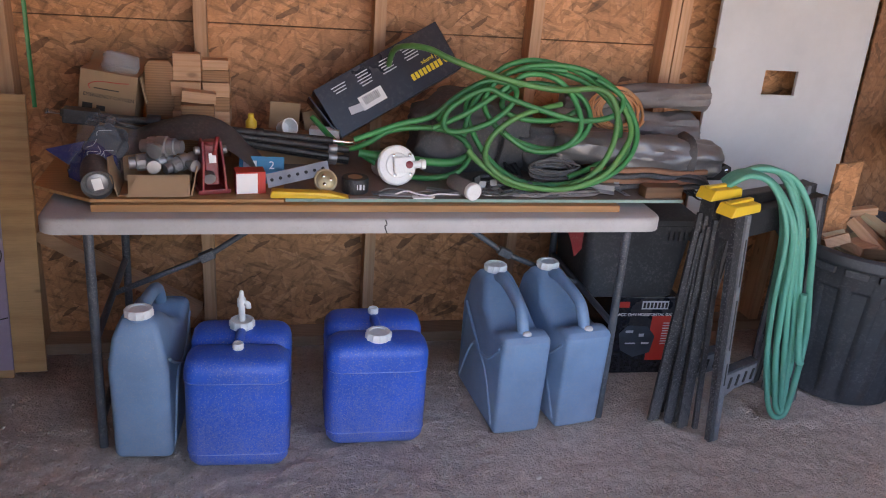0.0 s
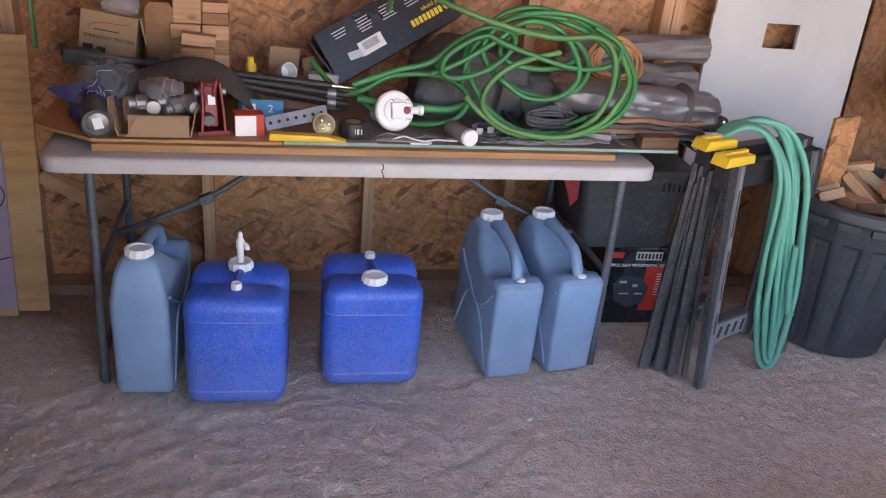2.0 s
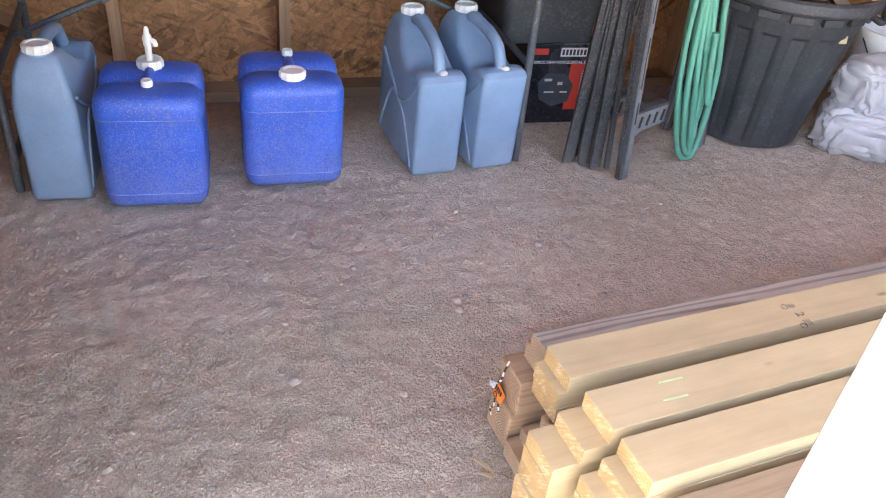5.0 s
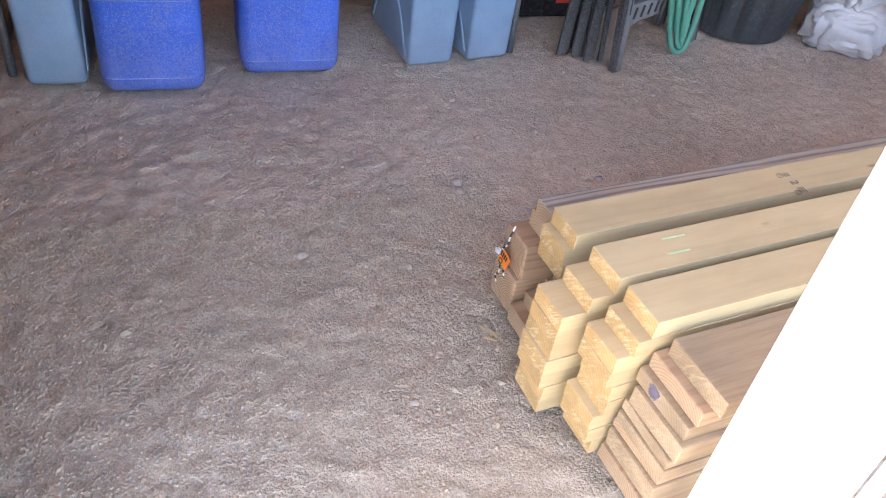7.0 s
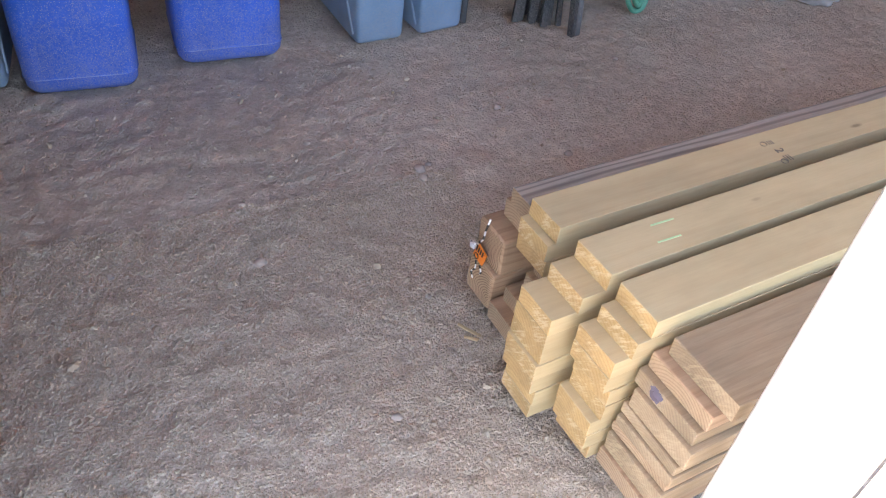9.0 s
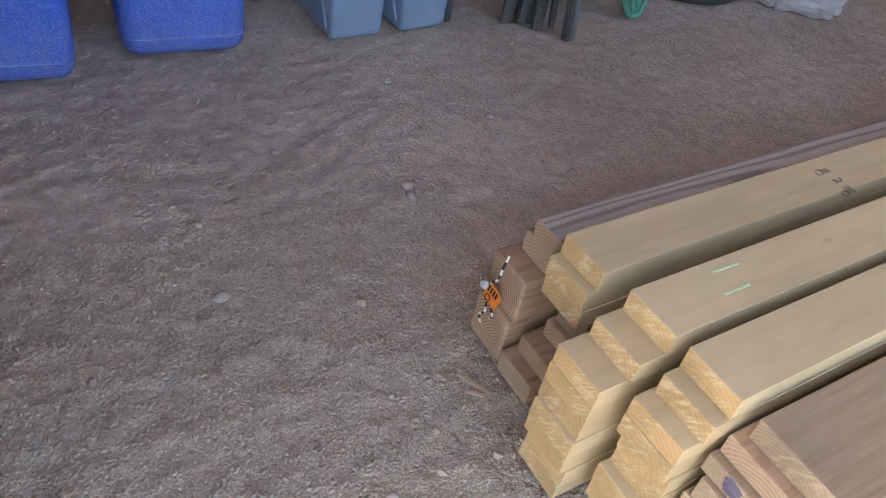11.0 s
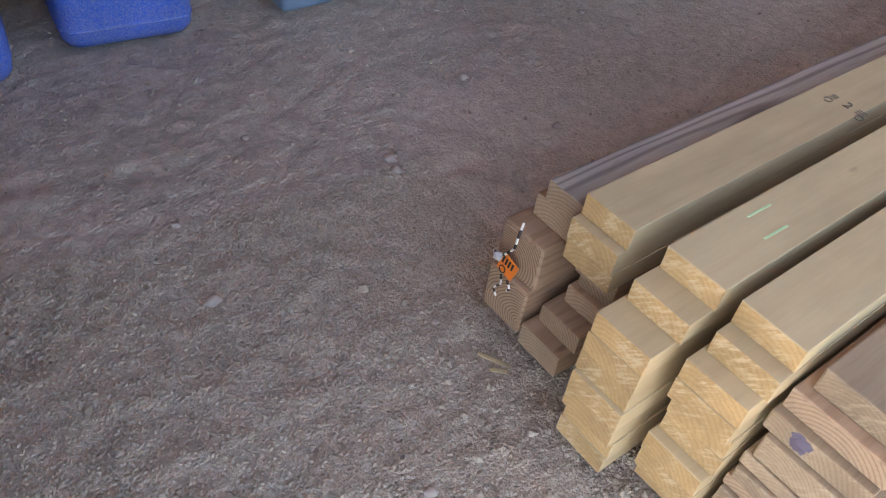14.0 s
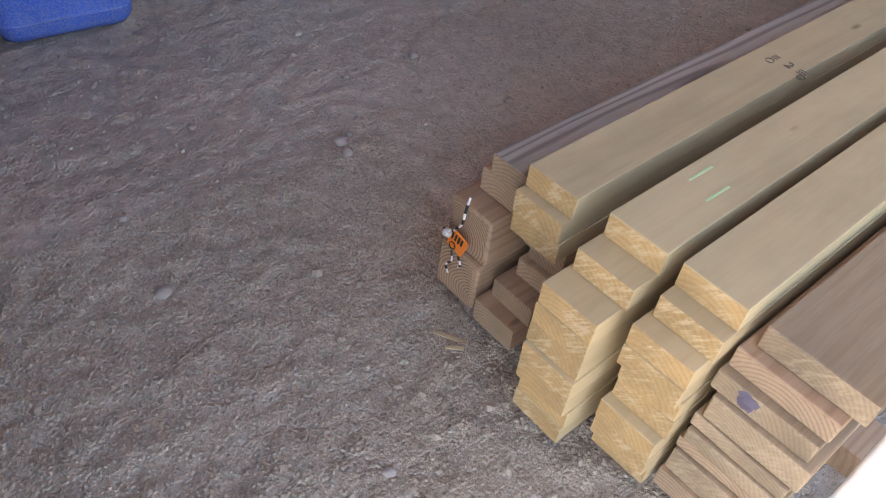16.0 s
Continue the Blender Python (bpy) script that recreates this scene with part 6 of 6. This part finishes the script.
tagged(part("green_strap", tube([(-0.648, 3.172, 2.30), (-0.650, 3.172, 1.6), (-0.655, 3.172, 0.88)], 0.008, 6, 4, flat=0.5), M["hose"], None, "", 60), "narrow green webbing strap hanging down the wall", "strap")

# ---- marks and tag on the lumber ----
tg = thing("orange_tag", "bright orange tag tied on with black and white string", "tag", at=pose(0.692, 1.253, 0.178, 0, 10, -80) @ Matrix.Scale(1.22, 4))
bm = slab([(-0.015, -0.014), (0.013, -0.018), (0.017, 0.013), (-0.011, 0.017)], 0.0025, "y", 0.0006)
for v in bm.verts:
    v.co.y -= 0.35 * (v.co.x ** 2) * 40 * 0.5 + 0.004
part("label_tag", bm, M["tag"], tg)
bars(tg, "ink", [(-0.008 + 0.0055 * k, 0.009, 0.0026, 0.011) for k in range(4)], pose(0, -0.0085, 0), name="stamp_bar")
part("stamp_ring", tube([(-0.004 + 0.005 * math.cos(a), -0.0085, -0.008 + 0.006 * math.sin(a)) for a in (math.pi * k / 6 for k in range(12))], 0.0008, 5, 2, True), M["ink"], tg)


def make_string(points, r):
    """A twisted string whose strands show as dark and pale bands in turn."""
    path = smooth_path(points, 8)
    step = 4
    for k in range(0, len(path) - step, step):
        part("string_band", tube(path[k:k + step + 1], r * (1.0 + 0.12 * (k % 8 == 0)), 7, 1, raw=True), M["paper" if (k // step) % 2 else "ink"], tg, "", 60)


make_string([(-0.012, -0.006, 0.012), (-0.006, -0.010, 0.026), (0.000, -0.010, 0.042), (-0.002, -0.009, 0.060), (-0.008, 0.000, 0.078)], 0.0017)
make_string([(-0.014, -0.008, 0.004), (-0.021, -0.010, 0.010), (-0.027, -0.008, 0.006)], 0.0013)
make_string([(-0.002, -0.008, -0.018), (0.004, -0.010, -0.032), (-0.003, -0.009, -0.048), (0.004, -0.008, -0.060)], 0.0014)
make_string([(0.010, -0.008, -0.018), (0.018, -0.009, -0.026), (0.016, -0.008, -0.034)], 0.0016)
part("knot", lump((0.0055, 0.005, 0.0055), 0.5, 6, 3, 1.0, False), M["silver_ink"], tg, "grey knot of string", 60, pose(-0.017, -0.009, 0.006))
mk = thing("paint_mark", "smear of purple-grey paint on a board end", "paint mark", at=pose(0.7565, 0.770, 0.2875, 0, 0, YAW - 90) @ Matrix.Diagonal((0.72, 1, 0.80, 1)))
for k in range(9):
    a = k * 2.4
    w, h = 0.006 + 0.004 * ((k * 5) % 3), 0.008 + 0.004 * ((k * 7) % 3)
    part("smear", slab([(-w, -h * 0.6), (-w * 0.2, -h), (w * 0.8, -h * 0.5), (w, h * 0.4), (w * 0.1, h), (-w * 0.7, h * 0.5)], 0.0014 + 0.0001 * k, "y"), M["mark"], mk, "", None, pose(0.0065 * math.cos(a), 0, 0.0085 * math.sin(a), 0, k * 31, 0))
gs = thing("grade_stamp", "small black grade stamp on a pine board", "stamp", at=pose(1.294, 1.166, 0.3766, 0, 0, YAW - 92) @ Matrix.Scale(1.10, 4))
words(gs, "2", 0.026, "faded", pose(0, 0, 0) @ pose(0, 0, 0, -90, 0, 0))
for k in range(3):
    part("stamp_bar", box((0.011, 0.0018, 0.0006), (-0.026, 0.014 - 0.005 * k, 0.0003)), M["faded"], gs)
    part("stamp_bar", box((0.016, 0.0020, 0.0006), (0.024, 0.013 - 0.006 * k, 0.0003)), M["faded"], gs)
for cx in (-0.026, 0.030):
    ring = [(cx + 0.0065 * math.cos(a), -0.008 + 0.0065 * math.sin(a), 0.0003) for a in (math.pi * k / 6 for k in range(12))]
    part("stamp_ring", tube(ring, 0.0009, 5, 2, True, flat=0.4), M["faded"], gs)
for x, y, w in ((0.906, 1.0255, 0.052), (0.893, 0.984, 0.052)):
    tagged(part("chalk_mark", box((w, 0.0034, 0.0008), (0, 0, 0)), M["chalk"], None, "", None, pose(x, y, 0.3986, 0, 0, YAW - 1)), "thin green chalk line on a pine board", "chalk mark", "chalk marks")

# ---- loose stones and grit on the dirt ----
rnd = random.Random(77)
ico = bmesh.new()
bmesh.ops.create_icosphere(ico, subdivisions=1, radius=1.0)
base_v = [v.co.copy() for v in ico.verts]
base_f = [[v.index for v in f.verts] for f in ico.faces]
ico.free()


def scatter(name, label, count, size, area, seed, key="grit", power=4):
    rnd = random.Random(seed)
    vs, fs = [], []
    for _ in range(count):
        x, y = rnd.uniform(area[0], area[1]), rnd.uniform(area[2], area[3])
        s = size[0] + (size[1] - size[0]) * rnd.random() ** power
        m = Euler((rnd.uniform(0, 6), rnd.uniform(0, 6), rnd.uniform(0, 6))).to_matrix()
        sc_ = (s, s * rnd.uniform(0.6, 1.0), s * rnd.uniform(0.45, 0.8))
        o, zg = len(vs), ground_height(x, y)
        for v in base_v:
            k = rnd.uniform(0.78, 1.15)
            q = m @ Vector((v.x * sc_[0] * k, v.y * sc_[1] * k, v.z * sc_[2] * k))
            vs.append((x + q.x, y + q.y, zg + q.z + s * 0.05))
        fs += [[i + o for i in f] for f in base_f]
    me = bpy.data.meshes.new(name)
    me.from_pydata(vs, [], fs)
    me.materials.append(M[key])
    return tagged(new(name, me), label, "stones", kind="stuff")


scatter("gravel", "scattered small grey-brown stones on the dirt", 9000, (0.0016, 0.007), (-1.0, 2.7, 0.75, 2.9), 1)
scatter("gravel", "fine grit strewn over the dirt near the lumber", 68000, (0.0015, 0.0050), (-0.42, 0.85, 0.76, 1.75), 2, power=2.4)
scatter("pebbles", "few larger pale pebbles lying on the dirt", 70, (0.006, 0.016), (-0.8, 2.4, 0.8, 2.4), 3)
scatter("pebbles", "loose stones gathered beside the lumber ends", 260, (0.003, 0.012), (0.50, 0.74, 0.85, 1.42), 4)
for k, (x, y, s) in enumerate(((0.772, 1.767, 0.016), (0.765, 1.725, 0.013), (0.80, 1.78, 0.009), (0.521, 1.959, 0.010), (0.296, 1.546, 0.015), (0.44, 1.05, 0.010), (0.62, 1.33, 0.007), (1.10, 1.98, 0.012), (1.615, 2.147, 0.011), (0.30, 1.75, 0.008), (-0.02, 1.60, 0.009), (1.20, 1.72, 0.013))):
    bm = bmesh.new()
    bmesh.ops.create_icosphere(bm, subdivisions=2, radius=s)
    for v in bm.verts:
        v.co *= 1 + 0.35 * noise.noise(v.co.normalized() * 1.6 + Vector((k * 3.3, 0, 0)))
        v.co.z *= 0.65
    tagged(part("dirt_clod", bm, M["stone"], None, "", 50, pose(x, y, ground_height(x, y) + s * 0.2, 0, 0, k * 47)), "pale clod of dry dirt lying on the floor", "clod", "dirt clods")
for x, y, rz, w in ((0.668, 1.212, -52, 0.06), (0.660, 1.190, -30, 0.03)):
    bm = slab([(-w / 2, -0.003), (w / 2, -0.006), (w / 2 + 0.004, 0.002), (-w / 2, 0.003)], 0.004, "z", 0.0008)
    tagged(part("wood_splinter", bm, M["fresh"], None, "", None, pose(x, y, ground_height(x, y) + 0.006, 4, 3, rz)), "thin pale wood splinter on the dirt", "splinter", "wood splinters")
